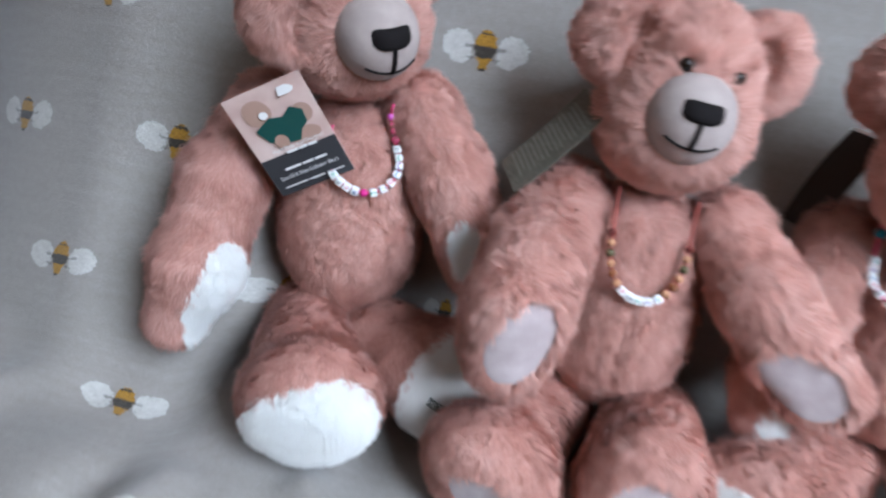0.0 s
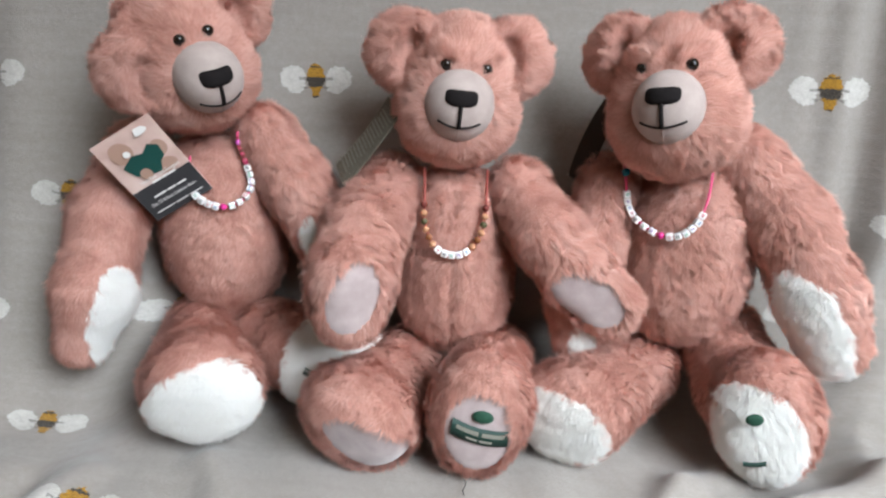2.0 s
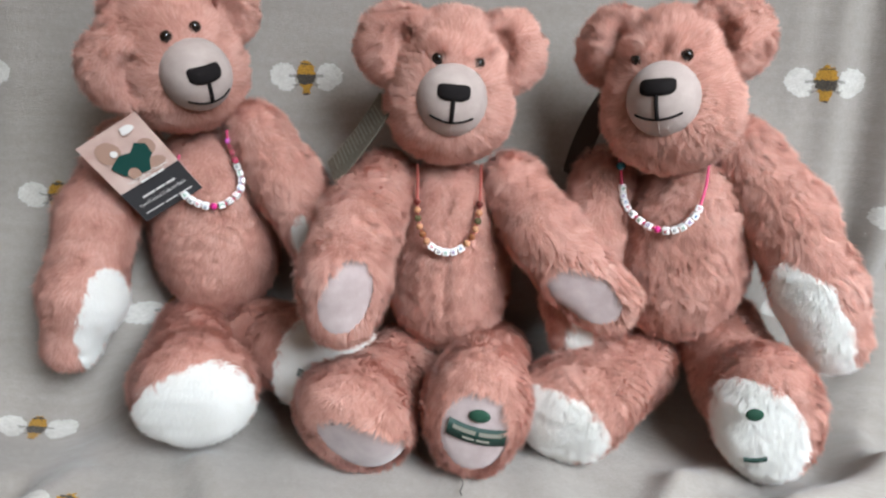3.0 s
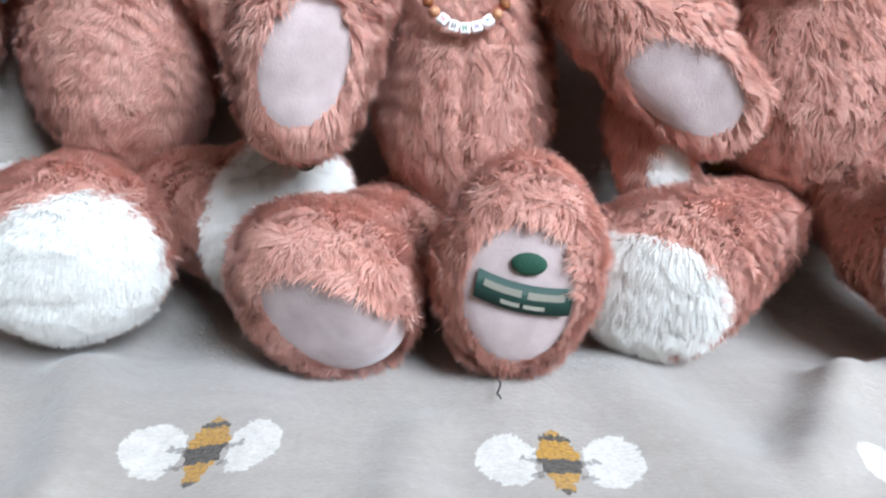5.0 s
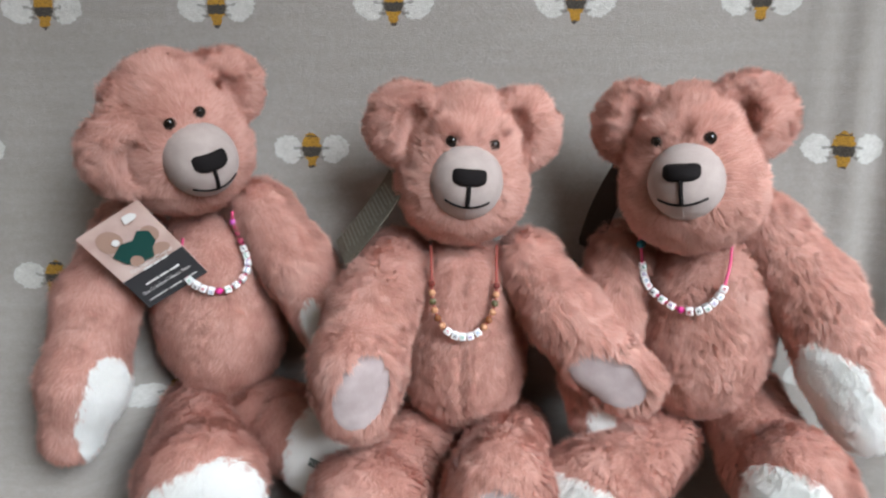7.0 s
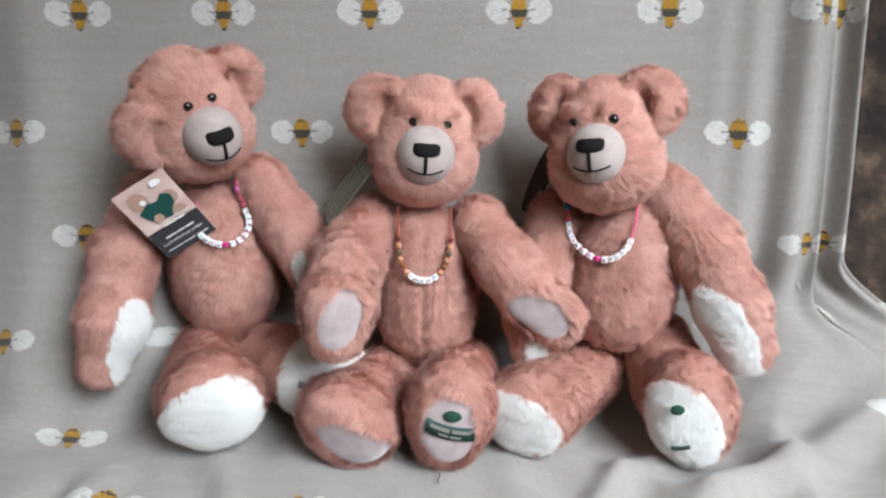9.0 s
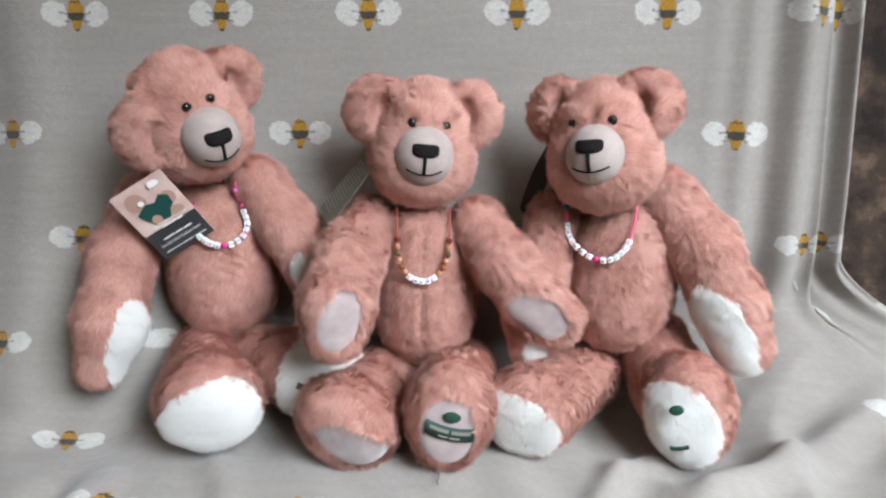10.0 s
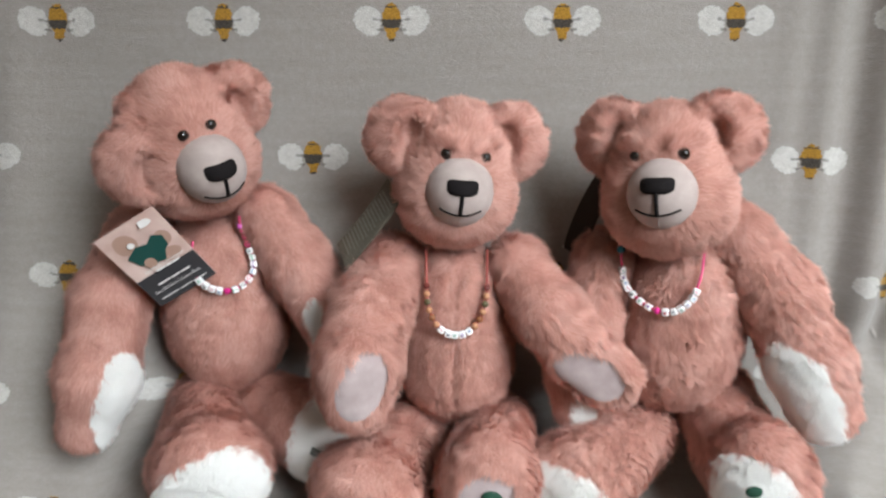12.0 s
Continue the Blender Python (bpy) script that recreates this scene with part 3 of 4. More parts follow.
def spline(t, knots, vals):
    """A smooth line through the knots."""
    m = np.gradient(vals, knots, axis=0)
    i = np.clip(np.searchsorted(knots, t) - 1, 0, len(knots) - 2)
    h = (knots[i + 1] - knots[i])[:, None]
    u = ((t - knots[i]) / h[:, 0])[:, None]
    return (2 * u**3 - 3 * u**2 + 1) * vals[i] + (u**3 - 2 * u**2 + u) * h * m[i] + (3 * u**2 - 2 * u**3) * vals[i + 1] + (u**3 - u**2) * h * m[i + 1]


def wave_noise(x, y, scale, seed):
    r = np.random.default_rng(seed)
    out = 0
    for k in range(7):
        a, f = r.uniform(0, math.tau), scale * r.uniform(0.6, 1.7)
        out = out + np.sin(f * (np.cos(a) * x + np.sin(a) * y) + r.uniform(0, math.tau) + 0.6 * np.sin(f * 0.5 * (np.sin(a) * x - np.cos(a) * y)))
    return out / 7


def distance_to(x, y, line):
    """Distance in plan from a bent line."""
    out = 9.0
    for (ax, ay), (bx, by) in zip(line, line[1:]):
        dx, dy = bx - ax, by - ay
        k = np.clip(((x - ax) * dx + (y - ay) * dy) / (dx * dx + dy * dy), 0, 1)
        out = np.minimum(out, np.hypot(x - ax - k * dx, y - ay - k * dy))
    return out


# folds of the cloth on the seat: line in plan, height, half width
FOLDS = [
    (((0.455, -0.030), (0.505, -0.020), (0.530, -0.077)), 0.024, 0.016),
    (((0.330, -0.250), (0.437, -0.192), (0.507, -0.141), (0.570, -0.100)), 0.026, 0.020),
    (((0.213, -0.275), (0.255, -0.212), (0.300, -0.190)), 0.012, 0.016),
    (((0.256, -0.213), (0.290, -0.235), (0.320, -0.300)), 0.010, 0.016),
    (((0.376, -0.075), (0.418, -0.099), (0.485, -0.065)), 0.020, 0.016),
    (((-0.098, -0.300), (-0.119, -0.240), (-0.135, -0.215)), 0.012, 0.018),
    (((-0.293, -0.330), (-0.275, -0.250)), -0.014, 0.018),
    (((-0.240, -0.320), (-0.225, -0.240)), 0.010, 0.018),
    (((-0.420, -0.190), (-0.350, -0.140)), 0.018, 0.022),
    (((0.041, -0.330), (0.047, -0.260)), 0.006, 0.016),
]


def build_blanket():
    ns, nt_ = 420, 300
    s = np.linspace(-0.62, 0.70, ns)
    t = np.linspace(-1.6, 7.0, nt_)
    S, T = np.meshgrid(s, t, indexing="ij")
    P = [spline(T.ravel(), ROWS_T, np.array(p)).reshape(ns, nt_, 2) for _, p in PROFILES]
    w1, w2 = ease(S, -0.30, -0.20)[..., None], ease(S, 0.33, 0.43)[..., None]
    yz = P[0] * (1 - w1) + P[1] * (w1 - w2) + P[2] * w2
    # the pleat at the end: the cloth runs out, doubles back behind itself and runs out again
    ks = np.array([-0.62, 0.0, 0.40, 0.47, 0.495, 0.510, 0.525, 0.560, 0.580, 0.60, 0.62, 0.66, 0.70])
    kx = np.array([-0.62, 0.0, 0.40, 0.471, 0.489, 0.493, 0.489, 0.464, 0.462, 0.472, 0.490, 0.516, 0.530])
    ky = np.array([0, 0, 0, -0.005, -0.012, -0.007, 0.005, 0.011, 0.013, 0.013, 0.009, 0.004, 0.003])
    fine = np.linspace(-0.66, 0.74, 1401)
    soft = np.exp(-(np.arange(-20, 21) / 7.0) ** 2)
    soft /= soft.sum()
    gx, gy = (np.convolve(np.interp(fine, ks, k) - (fine if along_x else 0), soft, "same") for k, along_x in ((kx, True), (ky, False)))
    fx, fy = np.interp(S, fine, gx + fine), np.interp(S, fine, gy)
    flat = ease(T, 2.2, 4.2)
    X = fx * (1 - flat) + S * flat
    X = X + 0.026 * ease(T, 3.2, 4.8) + 0.07 * ease(S, 0.36, 0.46) * ease(T, 2.9, 3.9)
    X = X - 0.043 * np.exp(-(((T - 4) / 0.5) ** 2)) * ease(S, -0.28, -0.2) * (1 - ease(S, 0.20, 0.27))
    X = X + 0.032 * np.exp(-(((T - 3) / 0.5) ** 2)) * ease(S, -0.31, -0.25) * (1 - ease(S, -0.15, -0.05))
    X = X + 0.13 * ease(S, 0.27, 0.37) * ease(T, 4.2, 4.75)
    X = X + 0.034 * np.exp(-(((T - 4) / 0.45) ** 2)) * np.exp(-(((S - 0.32) / 0.055) ** 2))
    X = X + 0.011 * np.exp(-(((T - 5) / 0.45) ** 2)) * np.exp(-(((S + 0.08) / 0.06) ** 2))
    off = fy * (1 - flat)
    hang = 1 - ease(T, 2.4, 3.6)
    pleats = ease(S, 0.36, 0.42) * hang * (0.006 * np.sin((S - 0.40) * 120 + 0.5 * T) + 0.0055 * np.sin((S - 0.36) * 62 + 1 + 0.3 * T))
    seat = ease(T, 3.3, 4.4)
    lump = seat * (0.010 * wave_noise(X, T * ROW, 24, 3) + 0.008 * wave_noise(X, T * ROW, 60, 5)) + (1 - seat) * 0.004 * wave_noise(X, T * ROW, 14, 8)
    right = ease(X, 0.33, 0.42) * ease(T, 3.0, 3.8)
    lump += right * (0.012 * (1 - 2 * np.sqrt(0.02 + np.sin(23 * (0.72 * X + 0.62 * T * ROW) + 1.7 * np.sin(9 * X - 6 * T * ROW)) ** 2)) + 0.008 * wave_noise(X, T * ROW, 42, 11) + 0.003 * wave_noise(X, T * ROW, 95, 12))
    for line, h, w in FOLDS:
        lump += seat * h * np.exp(-((distance_to(X, yz[..., 0], line) / w) ** 2))
    left = np.clip(-S - 0.385, 0, 1) ** 2 * 2.2 - 0.010 * np.exp(-(((S + 0.375) / 0.035) ** 2))
    lump -= left * (1 - 0.6 * seat)
    ty = np.gradient(yz, axis=1)
    nrm = np.stack([ty[..., 1], -ty[..., 0]], -1)
    nrm /= np.linalg.norm(nrm, axis=-1, keepdims=True)
    nrm *= np.where(nrm[..., :1] > 0, -1, 1) * np.where(np.abs(nrm[..., :1]) < 1e-9, 1, 1)
    nrm = np.where((nrm[..., 1:] < -0.2), -nrm, nrm)
    total = lump + pleats - off
    Y, Z = yz[..., 0] + nrm[..., 0] * total, yz[..., 1] + nrm[..., 1] * total
    verts = np.stack([X, Y, Z], -1).reshape(-1, 3)
    i = (np.arange(ns - 1)[:, None] * nt_ + np.arange(nt_ - 1)).ravel()
    tris = np.concatenate([np.stack([i, i + 1, i + nt_], 1), np.stack([i + 1, i + nt_ + 1, i + nt_], 1)])
    me = tri_mesh("blanket", verts, tris)
    uv = me.uv_layers.new(name="fabric")
    flat_uv = np.stack([S, T * ROW], -1).reshape(-1, 2)
    uv.data.foreach_set("uv", flat_uv[tris.ravel()].astype(np.float32).ravel())
    ob = tagged(link("blanket", me, BLANKET), "grey woven throw blanket with bumblebee pattern draped over the sofa", "blanket")
    sol = ob.modifiers.new("thick", "SOLIDIFY")
    sol.thickness, sol.offset = 0.003, -1
    return ob


build_blanket()
thread = tube_bm([(0.001 * math.sin(7 * a), -0.018 * a, 0.001 * math.sin(9 * a) + 0.0015) for a in np.linspace(0, 1, 12)], 0.0004, 5)
thread_ob = link("thread", bm_mesh("thread", thread), THREAD)
thread_ob.location = (0.082, -0.226, 0.030)
tagged(thread_ob, "loose dark thread lying on the grey blanket", "thread")


# ---- the three bears ----
def emblem(parent, at, axes, w=0.0085, h=0.0055):
    m = Matrix(np.asarray(axes).tolist()).to_4x4()
    part("emblem", ball_bm(Matrix.Translation(at) @ m @ Matrix.Diagonal((w, h, 0.0022, 1)), 16, 8), GREEN, parent, "embroidered green oval")


def sole_ribbon(parent, at, axes, w, h, lettered):
    """A woven name ribbon laid across a sole."""
    ax = np.asarray(axes)

    def place(a, b, c):
        return np.asarray(at) + ax @ np.array((a, b + 0.25 * a * a / w, c - 3.0 * a * a))
    bm, cols = bmesh.new(), []
    for i in range(15):
        a = w * (i / 14 - 0.5)
        cols.append([bm.verts.new(place(a, s * h / 2, c)) for s, c in ((-1, 0.0), (-1, 0.0009), (1, 0.0009), (1, 0.0))])
    for p, q in zip(cols, cols[1:]):
        for k in range(3):
            bm.faces.new((p[k], q[k], q[k + 1], p[k + 1]))
    rib = part("ribbon", bm, RIBBON, parent, "dark green woven satin ribbon")
    if lettered:
        for row, y, hh, words in (("a", h * 0.14, h * 0.26, ((-0.42, -0.02), (0.04, 0.42))), ("b", -h * 0.27, h * 0.15, ((-0.22, -0.02), (0.02, 0.24)))):
            for a0, a1 in words:
                bm = bmesh.new()
                top = [bm.verts.new(place(w * a, y + hh / 2, 0.0013)) for a in np.linspace(a0, a1, 5)]
                low = [bm.verts.new(place(w * a, y - hh / 2, 0.0013)) for a in np.linspace(a0, a1, 5)]
                for i in range(4):
                    bm.faces.new((low[i], low[i + 1], top[i + 1], top[i]))
                part("lettering_bar", bm, PALE_LINE, rib)


UP = (0, 0, 1)

# middle bear
bear_m = thing("teddy_bear", "dusty pink plush teddy bear with taupe suede pads, sitting", "teddy bear", (0.06, -0.11, 0.03), "teddy bears in a row")
bear_l = thing("teddy_bear", "dusty pink plush teddy bear with tilted head and white furry paws", "teddy bear", (-0.16, -0.09, 0.03), "teddy bears in a row")
bear_r = thing("teddy_bear", "dusty pink plush teddy bear with white furry paws, sitting upright", "teddy bear", (0.268, -0.11, 0.03), "teddy bears in a row")


def settle(bear):
    """Parts were built in world places: take the bear's own place off them."""
    for ob in bear.children:
        ob.matrix_parent_inverse = Matrix.Translation(bear.location).inverted()


# torso, head
body_m, chest_m = torso(bear_m, (0.063, -0.094, 0.168), (0.052, 0.048, 0.083), seam=0.0022)
head(bear_m, (0.064, -0.092, 0.323), turn_of(5, 0, 5), snout_size=1.07, eyes=((-0.0135, 0.0245), (0.0180, 0.0235)))
arm, _ = limb("arm", bear_m, [(0.008, -0.098, 0.240, 0.026), (-0.008, -0.148, 0.216, 0.030), (-0.013, -0.186, 0.188, 0.031), (-0.015, -0.193, 0.164, 0.027)],
              sole=((-0.003, -0.216, 0.182), (0.42, -0.90, 0.1)), pad=((-0.006, -0.214, 0.182), (0.42, -0.90, 0.1), (0.42, 0, 1), 0.0195, 0.030))
arm, _ = limb("arm", bear_m, [(0.118, -0.098, 0.242, 0.025), (0.144, -0.130, 0.210, 0.027), (0.168, -0.146, 0.183, 0.026), (0.194, -0.152, 0.160, 0.026)],
              sole=((0.175, -0.167, 0.170), (-0.06, -0.97, -0.12)), pad=((0.176, -0.168, 0.168), (-0.06, -0.97, -0.12), (-0.82, 0, 0.55), 0.0215, 0.034))
ax_ml = frame_of((-0.25, -0.91, -0.30), (-0.72, -0.05, 0.60))
leg, _ = limb("leg", bear_m, [(0.024, -0.105, 0.070, 0.033), (0.004, -0.150, 0.066, 0.034), (-0.006, -0.190, 0.066, 0.034)], foot=((-0.008, -0.192, 0.066), ax_ml, (0.043, 0.049, 0.036)),
              sole=((-0.012, -0.220, 0.058), ax_ml[:, 2]), pad=(np.array((-0.006, -0.220, 0.060)) - 0.006 * ax_ml[:, 1], ax_ml[:, 2], ax_ml[:, 1], 0.0265, 0.038))
ax_mr = frame_of((-0.02, -0.985, 0.10), (0.10, 0, 1))
leg, _ = limb("leg", bear_m, [(0.104, -0.105, 0.076, 0.033), (0.100, -0.150, 0.080, 0.034), (0.094, -0.185, 0.080, 0.034)], foot=((0.092, -0.196, 0.080), ax_mr, (0.037, 0.055, 0.036)),
              sole=((0.092, -0.2265, 0.080), ax_mr[:, 2]), pad=((0.0915, -0.2265, 0.0770), ax_mr[:, 2], ax_mr[:, 1], 0.0275, 0.0360))
emblem(leg, (0.0950, -0.2265, 0.0920), ax_mr)
sole_ribbon(leg, (0.0925, -0.2276, 0.0755), ax_mr @ np.array(((0.995, 0.10, 0), (-0.10, 0.995, 0), (0, 0, 1))), 0.046, 0.0135, True)

# bear with the tilted head
body_l, chest_l = torso(bear_l, (-0.160, -0.076, 0.188), (0.055, 0.046, 0.083), -4)
head(bear_l, (-0.168, -0.095, 0.350), turn_of(38, 14, -13), 1.04, ears=((-0.0455, -0.016, 0.002), (0.0465, -0.007, 0.025)), ear_r=(0.0325, 0.030), ear_yaw=(-32, 22), snout=(0, -0.045, -0.005), eyes=((-0.0130, 0.0275), (0.0092, 0.0290)), brow=None)
arm, _ = limb("arm", bear_l, [(-0.228, -0.080, 0.262, 0.026), (-0.252, -0.108, 0.205, 0.030), (-0.259, -0.138, 0.145, 0.030), (-0.272, -0.148, 0.100, 0.021)],
              pad=((-0.230, -0.158, 0.124), (0.70, -0.70, 0.0), (0.22, 0, 1), 0.0215, 0.050), pad_kind="fur")
arm, _ = limb("arm", bear_l, [(-0.112, -0.072, 0.278, 0.026), (-0.082, -0.085, 0.236, 0.027), (-0.050, -0.098, 0.178, 0.025)],
              pad=((-0.059, -0.122, 0.195), (-0.35, -0.93, 0), (-0.35, 0, 1), 0.0105, 0.022), pad_kind="fur")
ax_ll = frame_of((0.14, -0.93, -0.25), (-0.40, 0, 0.92))
leg, _ = limb("leg", bear_l, [(-0.180, -0.098, 0.088, 0.034), (-0.164, -0.145, 0.083, 0.036), (-0.143, -0.180, 0.084, 0.036)], foot=((-0.145, -0.188, 0.084), ax_ll, (0.049, 0.045, 0.036)),
              sole=((-0.139, -0.220, 0.081), ax_ll[:, 2]), pad=(np.array((-0.134, -0.218, 0.078)) - 0.005 * ax_ll[:, 1], ax_ll[:, 2], ax_ll[:, 1], 0.050, 0.042), pad_kind="fur")
ax_lr = frame_of((0.18, -0.97, 0.05), (0.35, 0, 0.94))
leg, _ = limb("leg", bear_l, [(-0.118, -0.095, 0.088, 0.033), (-0.085, -0.115, 0.085, 0.034), (-0.054, -0.125, 0.085, 0.034)], foot=((-0.046, -0.128, 0.088), ax_lr, (0.038, 0.050, 0.034)),
              sole=((-0.040, -0.157, 0.090), ax_lr[:, 2]), pad=((-0.040, -0.157, 0.084), ax_lr[:, 2], ax_lr[:, 1], 0.042, 0.052), pad_kind="fur")
emblem(leg, (-0.022, -0.164, 0.1285), ax_lr, 0.0065, 0.006)
sole_ribbon(leg, (-0.052, -0.164, 0.084), ax_lr, 0.024, 0.007, False)

# bear with the teal bead
body_r, chest_r = torso(bear_r, (0.268, -0.094, 0.186), (0.056, 0.050, 0.083), 2)
head(bear_r, (0.2395, -0.117, 0.324), turn_of(-24, -6, -7), ears=((-0.044, 0.0, 0.037), (0.040, 0.0, 0.036)), ear_r=(0.031, 0.0315), ear_yaw=(-14, 24), snout=(0.0015, -0.041, -0.0065), eyes=((-0.0180, 0.0232), (0.0175, 0.0236)))
arm, _ = limb("arm", bear_r, [(0.198, -0.088, 0.246, 0.024), (0.184, -0.105, 0.195, 0.026), (0.176, -0.118, 0.145, 0.024), (0.176, -0.125, 0.118, 0.020)],
              pad=((0.178, -0.143, 0.122), (-0.1, -0.99, 0), UP, 0.009, 0.020), pad_kind="fur")
arm, _ = limb("arm", bear_r, [(0.306, -0.098, 0.272, 0.027), (0.343, -0.118, 0.222, 0.031), (0.370, -0.138, 0.168, 0.030), (0.383, -0.150, 0.132, 0.025)],
              pad=((0.354, -0.166, 0.140), (-0.60, -0.70, -0.38), (-0.55, -0.1, 0.8), 0.025, 0.060), pad_kind="fur")
ax_rl = frame_of((-0.30, -0.93, -0.20), (-0.22, 0, 0.97))
leg, _ = limb("leg", bear_r, [(0.236, -0.110, 0.074, 0.033), (0.200, -0.142, 0.072, 0.035), (0.176, -0.164, 0.068, 0.034)], foot=((0.171, -0.168, 0.067), ax_rl, (0.044, 0.040, 0.036)),
              sole=((0.161, -0.197, 0.063), ax_rl[:, 2]), pad=(np.array((0.155, -0.197, 0.061)) - 0.001 * ax_rl[:, 1], ax_rl[:, 2], ax_rl[:, 1], 0.040, 0.035), pad_kind="fur")
ax_rr = frame_of((-0.16, -0.98, 0.12), (-0.18, 0, 1))
leg, _ = limb("leg", bear_r, [(0.312, -0.092, 0.104, 0.035), (0.318, -0.145, 0.082, 0.034), (0.325, -0.180, 0.081, 0.034)], foot=((0.324, -0.186, 0.081), ax_rr, (0.037, 0.053, 0.036)),
              sole=((0.315, -0.217, 0.085), ax_rr[:, 2]), pad=((0.307, -0.217, 0.074), ax_rr[:, 2], ax_rr[:, 1], 0.035, 0.046), pad_kind="fur")
emblem(leg, (0.298, -0.226, 0.102), ax_rr, 0.0065, 0.005)
sole_ribbon(leg, (0.306, -0.2225, 0.060), ax_rr, 0.017, 0.0036, False)
for b in (bear_m, bear_l, bear_r):
    settle(b)


# ---- necklaces ----
def word_bm(words):
    """Flat letters of the built-in font, about one unit high."""
    curve = bpy.data.curves.new("letters", "FONT")
    curve.body, curve.resolution_u = words, 2
    ob = bpy.data.objects.new("letters", curve)
    scene.collection.objects.link(ob)
    me = bpy.data.meshes.new_from_object(ob.evaluated_get(bpy.context.evaluated_depsgraph_get()))
    bpy.data.objects.remove(ob)
    bm = bmesh.new()
    bm.from_mesh(me)
    bpy.data.meshes.remove(me)
    return bm


def necklace(label, fn, line, kinds, cord, start, size=0.0060, rear=-0.118, digits={}):
    """Beads on a cord that lies on a bear's chest. kinds: one letter a bead."""
    line = np.array(line, float)
    seg = np.linalg.norm(np.diff(line, axis=0), axis=1)
    dist = np.r_[0, np.cumsum(seg)]

    def at(d):
        x, z = np.interp(d, dist, line[:, 0]), np.interp(d, dist, line[:, 1])
        return Vector((x, min(front_of(fn, x, z, 0.0110), rear), z))
    total = dist[-1]
    n = thing("bead_necklace", label, "necklace", at(total / 2), "bead necklaces")
    pts = [at(d) for d in np.linspace(0, total, 60)]
    for _ in range(6):
        pts = [pts[0]] + [(a + b * 2 + c) / 4 for a, b, c in zip(pts, pts[1:], pts[2:])] + [pts[-1]]
    base = n.location

    def smooth_at(d):
        k = min(max(d / total * 59, 0), 58.999)
        return pts[int(k)].lerp(pts[int(k) + 1], k - int(k))
    part("cord", tube_bm([p - base for p in pts], 0.0012), cord, n)
    for i, k in enumerate(kinds):
        d = start + i * (size + 0.0002)
        p, q = smooth_at(d), smooth_at(d + 0.001)
        way = (q - p).normalized()
        out = Vector((0, -1, 0.12))
        out = (out - way * out.dot(way)).normalized()
        rot = Matrix((way, out.cross(way) * -1, out)).transposed().to_4x4()
        rot = rot @ Matrix.Rotation(random.uniform(-0.25, 0.25), 4, "X")
        m = Matrix.Translation(p - base + out * 0.001) @ rot
        if k == "-":
            continue
        if k == "o":
            bm = box_bm((size * 0.94,) * 3, 0.0010)
            bm.transform(m)
            bead = part("letter_bead", bm, WHITE_PLASTIC, n, "white cube bead", False)
            tone = MARKS[(i * 3 + len(kinds)) % 5]
            if i in digits:
                bm = word_bm(digits[i])
                mid = sum((v.co for v in bm.verts), Vector()) / len(bm.verts)
                bm.transform(m @ Matrix.Translation((0, 0, size * 0.47 + 0.0002)) @ Matrix.Rotation(math.pi / 2, 4, "Z") @ Matrix.Scale(0.0070, 4) @ Matrix.Translation(-mid))
                part("digit", bm, tone, bead, "", False)
                continue
            for a, w, h in ((-0.0008, 0.0005, 0.0030), (0.0008, 0.0005, 0.0030), (0, 0.0018, 0.0005)):
                bm = box_bm((w, h, 0.0003), 0, (a, 0, size * 0.47 + 0.0001))
                bm.transform(m)
                part("mark", bm, tone, bead)
        else:
            mat = {"b": WOODS[0], "t": WOODS[1], "r": WOODS[2], "g": WOODS[3], "m": PINK_PLASTIC, "l": LILAC_PLASTIC, "T": TEAL_PLASTIC, "p": CORDS[1]}[k]
            s = size * (0.62 if k in "T" else 0.5)
            part("bead", ball_bm(m @ Matrix.Diagonal((s * 0.95, s, s, 1)), 16, 10), mat, n)
    return n


u_line = [(0.065 + 0.0258 * math.sin(a), 0.1955 + 0.033 * (1 - math.cos(a))) for a in np.linspace(-1.6, 1.6, 25)]
u_line = [(0.038, 0.262)] + u_line + [(0.091, 0.262)]
necklace("wooden bead necklace with white letter cubes round a teddy bear's neck", chest_m, u_line, "rtgtbtoooootbtgtr", CORDS[0], 0.0285, 0.0061)
necklace("pink bead necklace with white letter cubes on a teddy bear's chest", chest_l,
         [(-0.128, 0.285), (-0.131, 0.275), (-0.1235, 0.257), (-0.118, 0.245), (-0.117, 0.236), (-0.121, 0.2285), (-0.128, 0.2245), (-0.136, 0.223), (-0.144, 0.2245), (-0.152, 0.228), (-0.160, 0.233), (-0.168, 0.245), (-0.168, 0.265)],
         "lpppooooooomoooo", CORDS[1], 0.010, rear=-0.092, digits=dict(zip(range(5, 11), "323002")))
necklace("white letter cube necklace with teal bead and pink cord", chest_r,
         [(0.202, 0.276), (0.205, 0.264), (0.207, 0.250), (0.208, 0.240), (0.211, 0.230), (0.218, 0.223), (0.229, 0.2175), (0.238, 0.2165), (0.250, 0.220), (0.262, 0.233), (0.268, 0.250), (0.273, 0.274)],
         "T--ooooooomoooooo", CORDS[1], 0.0125)


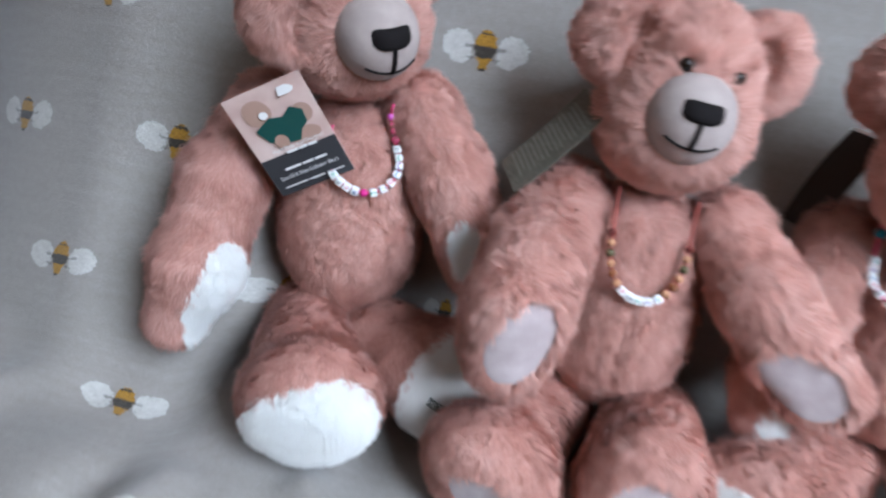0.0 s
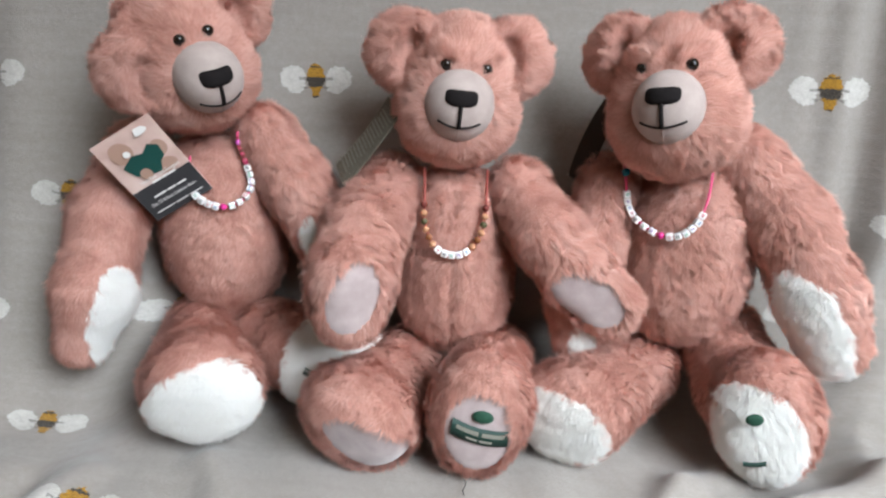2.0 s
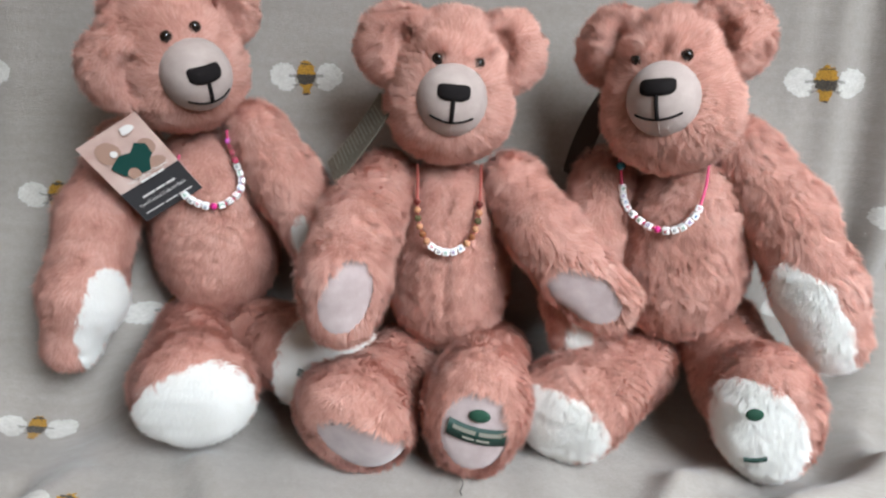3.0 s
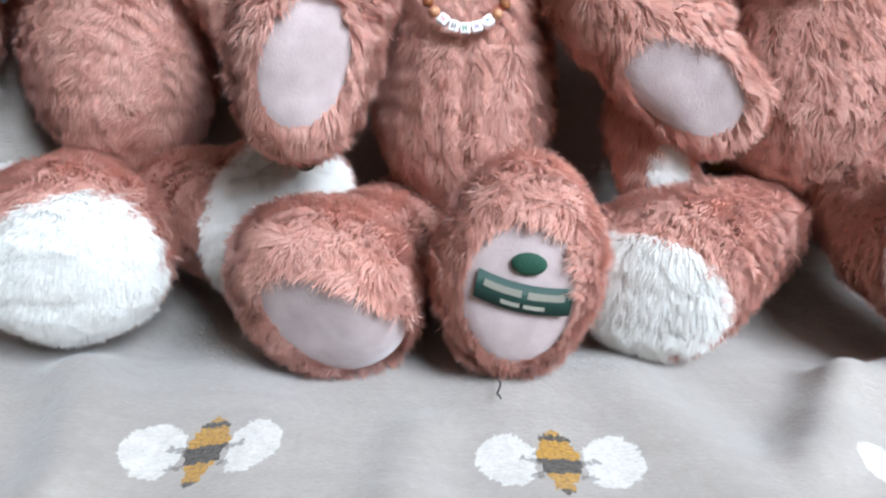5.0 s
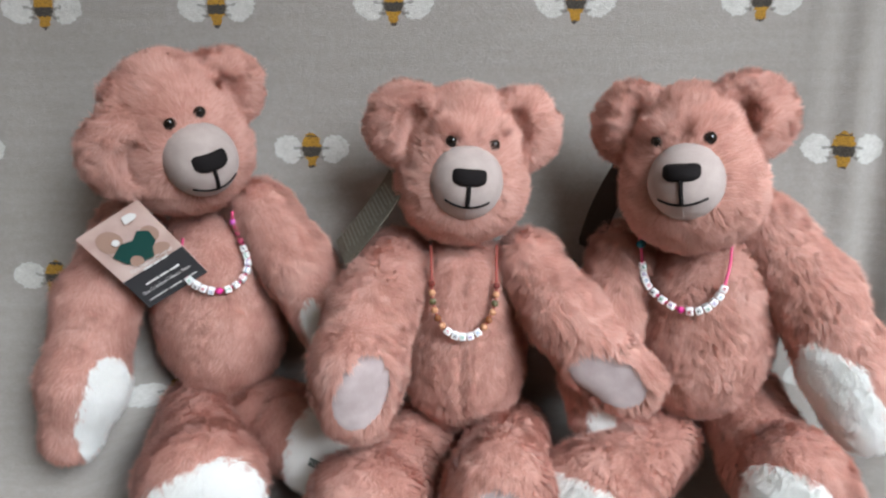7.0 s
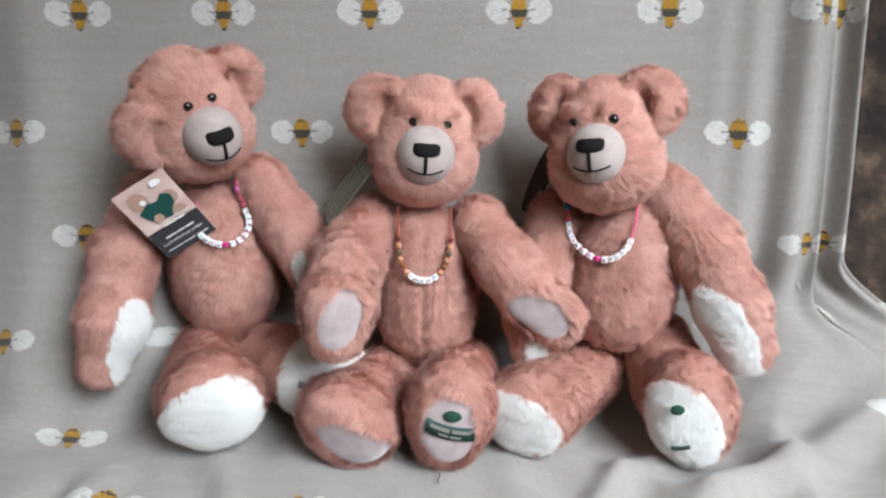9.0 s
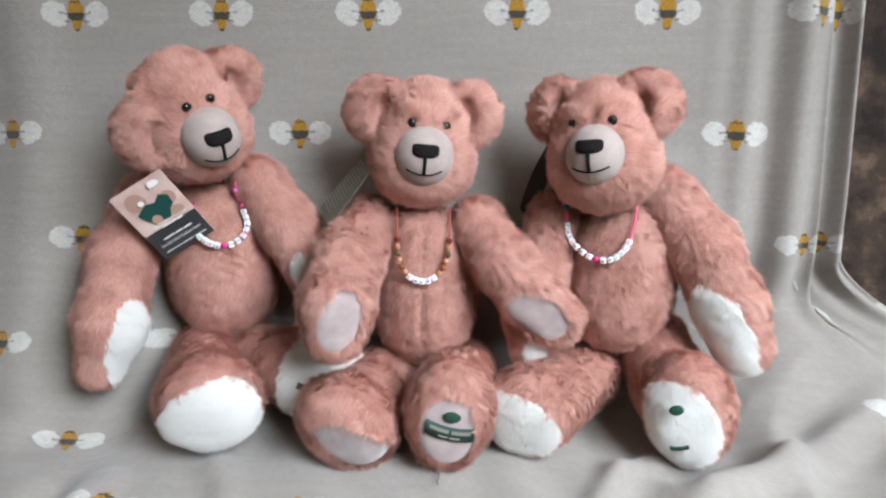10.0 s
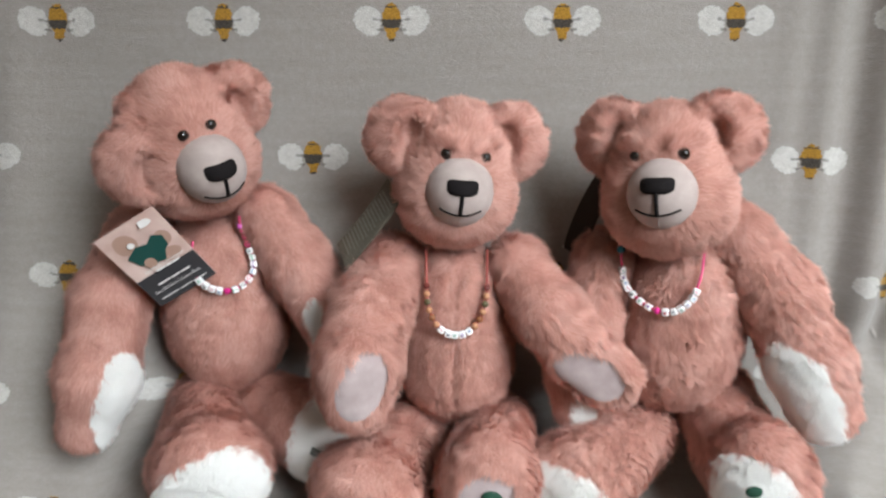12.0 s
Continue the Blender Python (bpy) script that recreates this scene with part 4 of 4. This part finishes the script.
# ---- swing tags ----
def card(name, label, origin, across, down, w, l, layers, face, back, bend=0.0, lines=()):
    """A stiff printed card. layers: (name, label, material, outline points) in card units from its top middle."""
    a, d = unit(across), np.asarray(down, float)
    d = unit(d - a * (d @ a))
    n = np.cross(d, a) * -1
    if n[1] > 0:
        n = -n
    o = np.asarray(origin, float)
    t = thing(name, label, "tag", o, "swing tags")

    def at(x, y, z):
        return Vector(a * (x * w) + d * ((y - 0.5) * l) + n * (z + bend * ((2 * (y - 0.5)) ** 2)))
    bm, grid = bmesh.new(), []
    for z in (0, -0.0007):
        grid.append([[bm.verts.new(at(x, y, z)) for x in np.linspace(-0.5, 0.5, 3)] for y in np.linspace(0, 1, 9)])
    for g, flip in ((grid[0], False), (grid[1], True)):
        for r0, r1 in zip(g, g[1:]):
            for i in range(2):
                q = (r0[i], r0[i + 1], r1[i + 1], r1[i])
                bm.faces.new(q[::-1] if flip else q)
    rim = lambda g: [r[0] for r in g] + g[-1][1:] + [r[-1] for r in g[::-1]][1:] + g[0][::-1][1:-1]
    e0, e1 = rim(grid[0]), rim(grid[1])
    for i in range(len(e0)):
        j = (i + 1) % len(e0)
        bm.faces.new((e0[i], e1[i], e1[j], e0[j]))
    bmesh.ops.recalc_face_normals(bm, faces=bm.faces[:])
    base = part("card", bm, face, t, smooth=False)
    for k, (pn, pl, mat, pts) in enumerate(layers):
        bm = bmesh.new()
        bm.faces.new([bm.verts.new(at(x, y, 0.0004 + 0.0003 * k)) for x, y in pts])
        part(pn, bm, mat, base, pl)
    for words, x, y, width, mat in lines:
        bm = word_bm(words)
        xs = [v.co.x for v in bm.verts]
        k = width / (max(xs) - min(xs))
        mid = (max(xs) + min(xs)) / 2
        for v in bm.verts:
            v.co = at(x + (v.co.x - mid) * k, y - v.co.y * k * w / l * 1.25, 0.0004 + 0.0003 * (len(layers) + 1))
        part("lettering", bm, mat, base, "white printed words", False)
    return t


def blob(cx, cy, rx, ry, n=18, wob=0.0):
    return [(cx + rx * (1 + wob * math.sin(3 * a + 1)) * math.cos(a), cy + ry * (1 + wob * math.cos(2 * a)) * math.sin(a)) for a in np.linspace(0, math.tau, n, endpoint=False)]


def bar(cx, cy, w, h):
    return [(cx - w / 2, cy - h / 2), (cx + w / 2, cy - h / 2), (cx + w / 2, cy + h / 2), (cx - w / 2, cy + h / 2)]


print_l = [("panel", "dark grey lower panel", CARD_DARK, bar(0, 0.81, 1.0, 0.38)),
           ("picture", "printed plush shape", CARD_TAN, blob(-0.20, 0.20, 0.17, 0.125, wob=0.05)), ("picture", "", CARD_TAN, blob(0.30, 0.33, 0.12, 0.09)), ("picture", "", CARD_TAN, blob(0.20, 0.52, 0.20, 0.08)),
           ("picture", "printed dark green shape", CARD_GREEN, [(-0.32, 0.34), (-0.10, 0.27), (0.06, 0.30), (0.20, 0.24), (0.32, 0.30), (0.30, 0.42), (0.20, 0.46), (0.12, 0.55), (-0.12, 0.53), (-0.24, 0.47)]),
           ("picture", "", CARD_TAN, blob(-0.10, 0.50, 0.09, 0.065)), ("picture", "", CARD_WHITE, blob(-0.13, 0.23, 0.055, 0.035)), ("picture", "", CARD_WHITE, blob(0.25, 0.09, 0.10, 0.05, wob=0.2))]
for ly, lw, lh in ((0.605, 0.40, 0.024), (0.745, 0.56, 0.020), (0.905, 0.80, 0.012)):
    for s0, s1 in ((-0.5, -0.12), (-0.08, 0.18), (0.22, 0.5)):
        print_l.append(("lettering_bar", "", CARD_WHITE, bar(0.08 + lw * (s0 + s1) / 2 - (0.05 if ly > 0.7 else 0), ly, lw * (s1 - s0), lh)))
card("swing_tag", "printed pale pink and dark grey card on a bear's shoulder", (-0.189, -0.1385, 0.2585), (0.049, 0.007, 0.029), (0.033, 0.026, -0.069), 0.058, 0.081, print_l, CARD_PHOTO, CARD_BROWN,
     lines=(("Hand Made And Designed", 0.08, 0.565, 0.66, CARD_WHITE), ("One Of A Kind Collector Bears", 0.03, 0.825, 0.78, CARD_WHITE)))
lines_m = [("lettering_bar", "", PALE_LINE, bar(0.0, y, 0.75 - 0.2 * (i % 3 == 2), 0.018)) for i, y in enumerate(np.linspace(0.14, 0.86, 16))]
card("swing_tag", "silver-grey card tag with fine pale lines, lying on a shoulder", (-0.013, -0.100, 0.279), (-0.34, 0.90, 0.22), (-0.58, -0.12, -0.80), 0.044, 0.078, lines_m, CARD_GREY, CARD_GREY, 0.002)
card("swing_tag", "brown card tag with a white edge behind a bear's shoulder", (0.183, -0.070, 0.282), (-0.36, 0.93, 0.0), (-0.42, -0.05, -0.90), 0.036, 0.078, [("border", "white card border", CARD_WHITE, bar(0.485, 0.5, 0.03, 1.0)), ("border", "", CARD_WHITE, bar(0, 0.015, 1.0, 0.03))], CARD_BROWN, CARD_WHITE, -0.004)
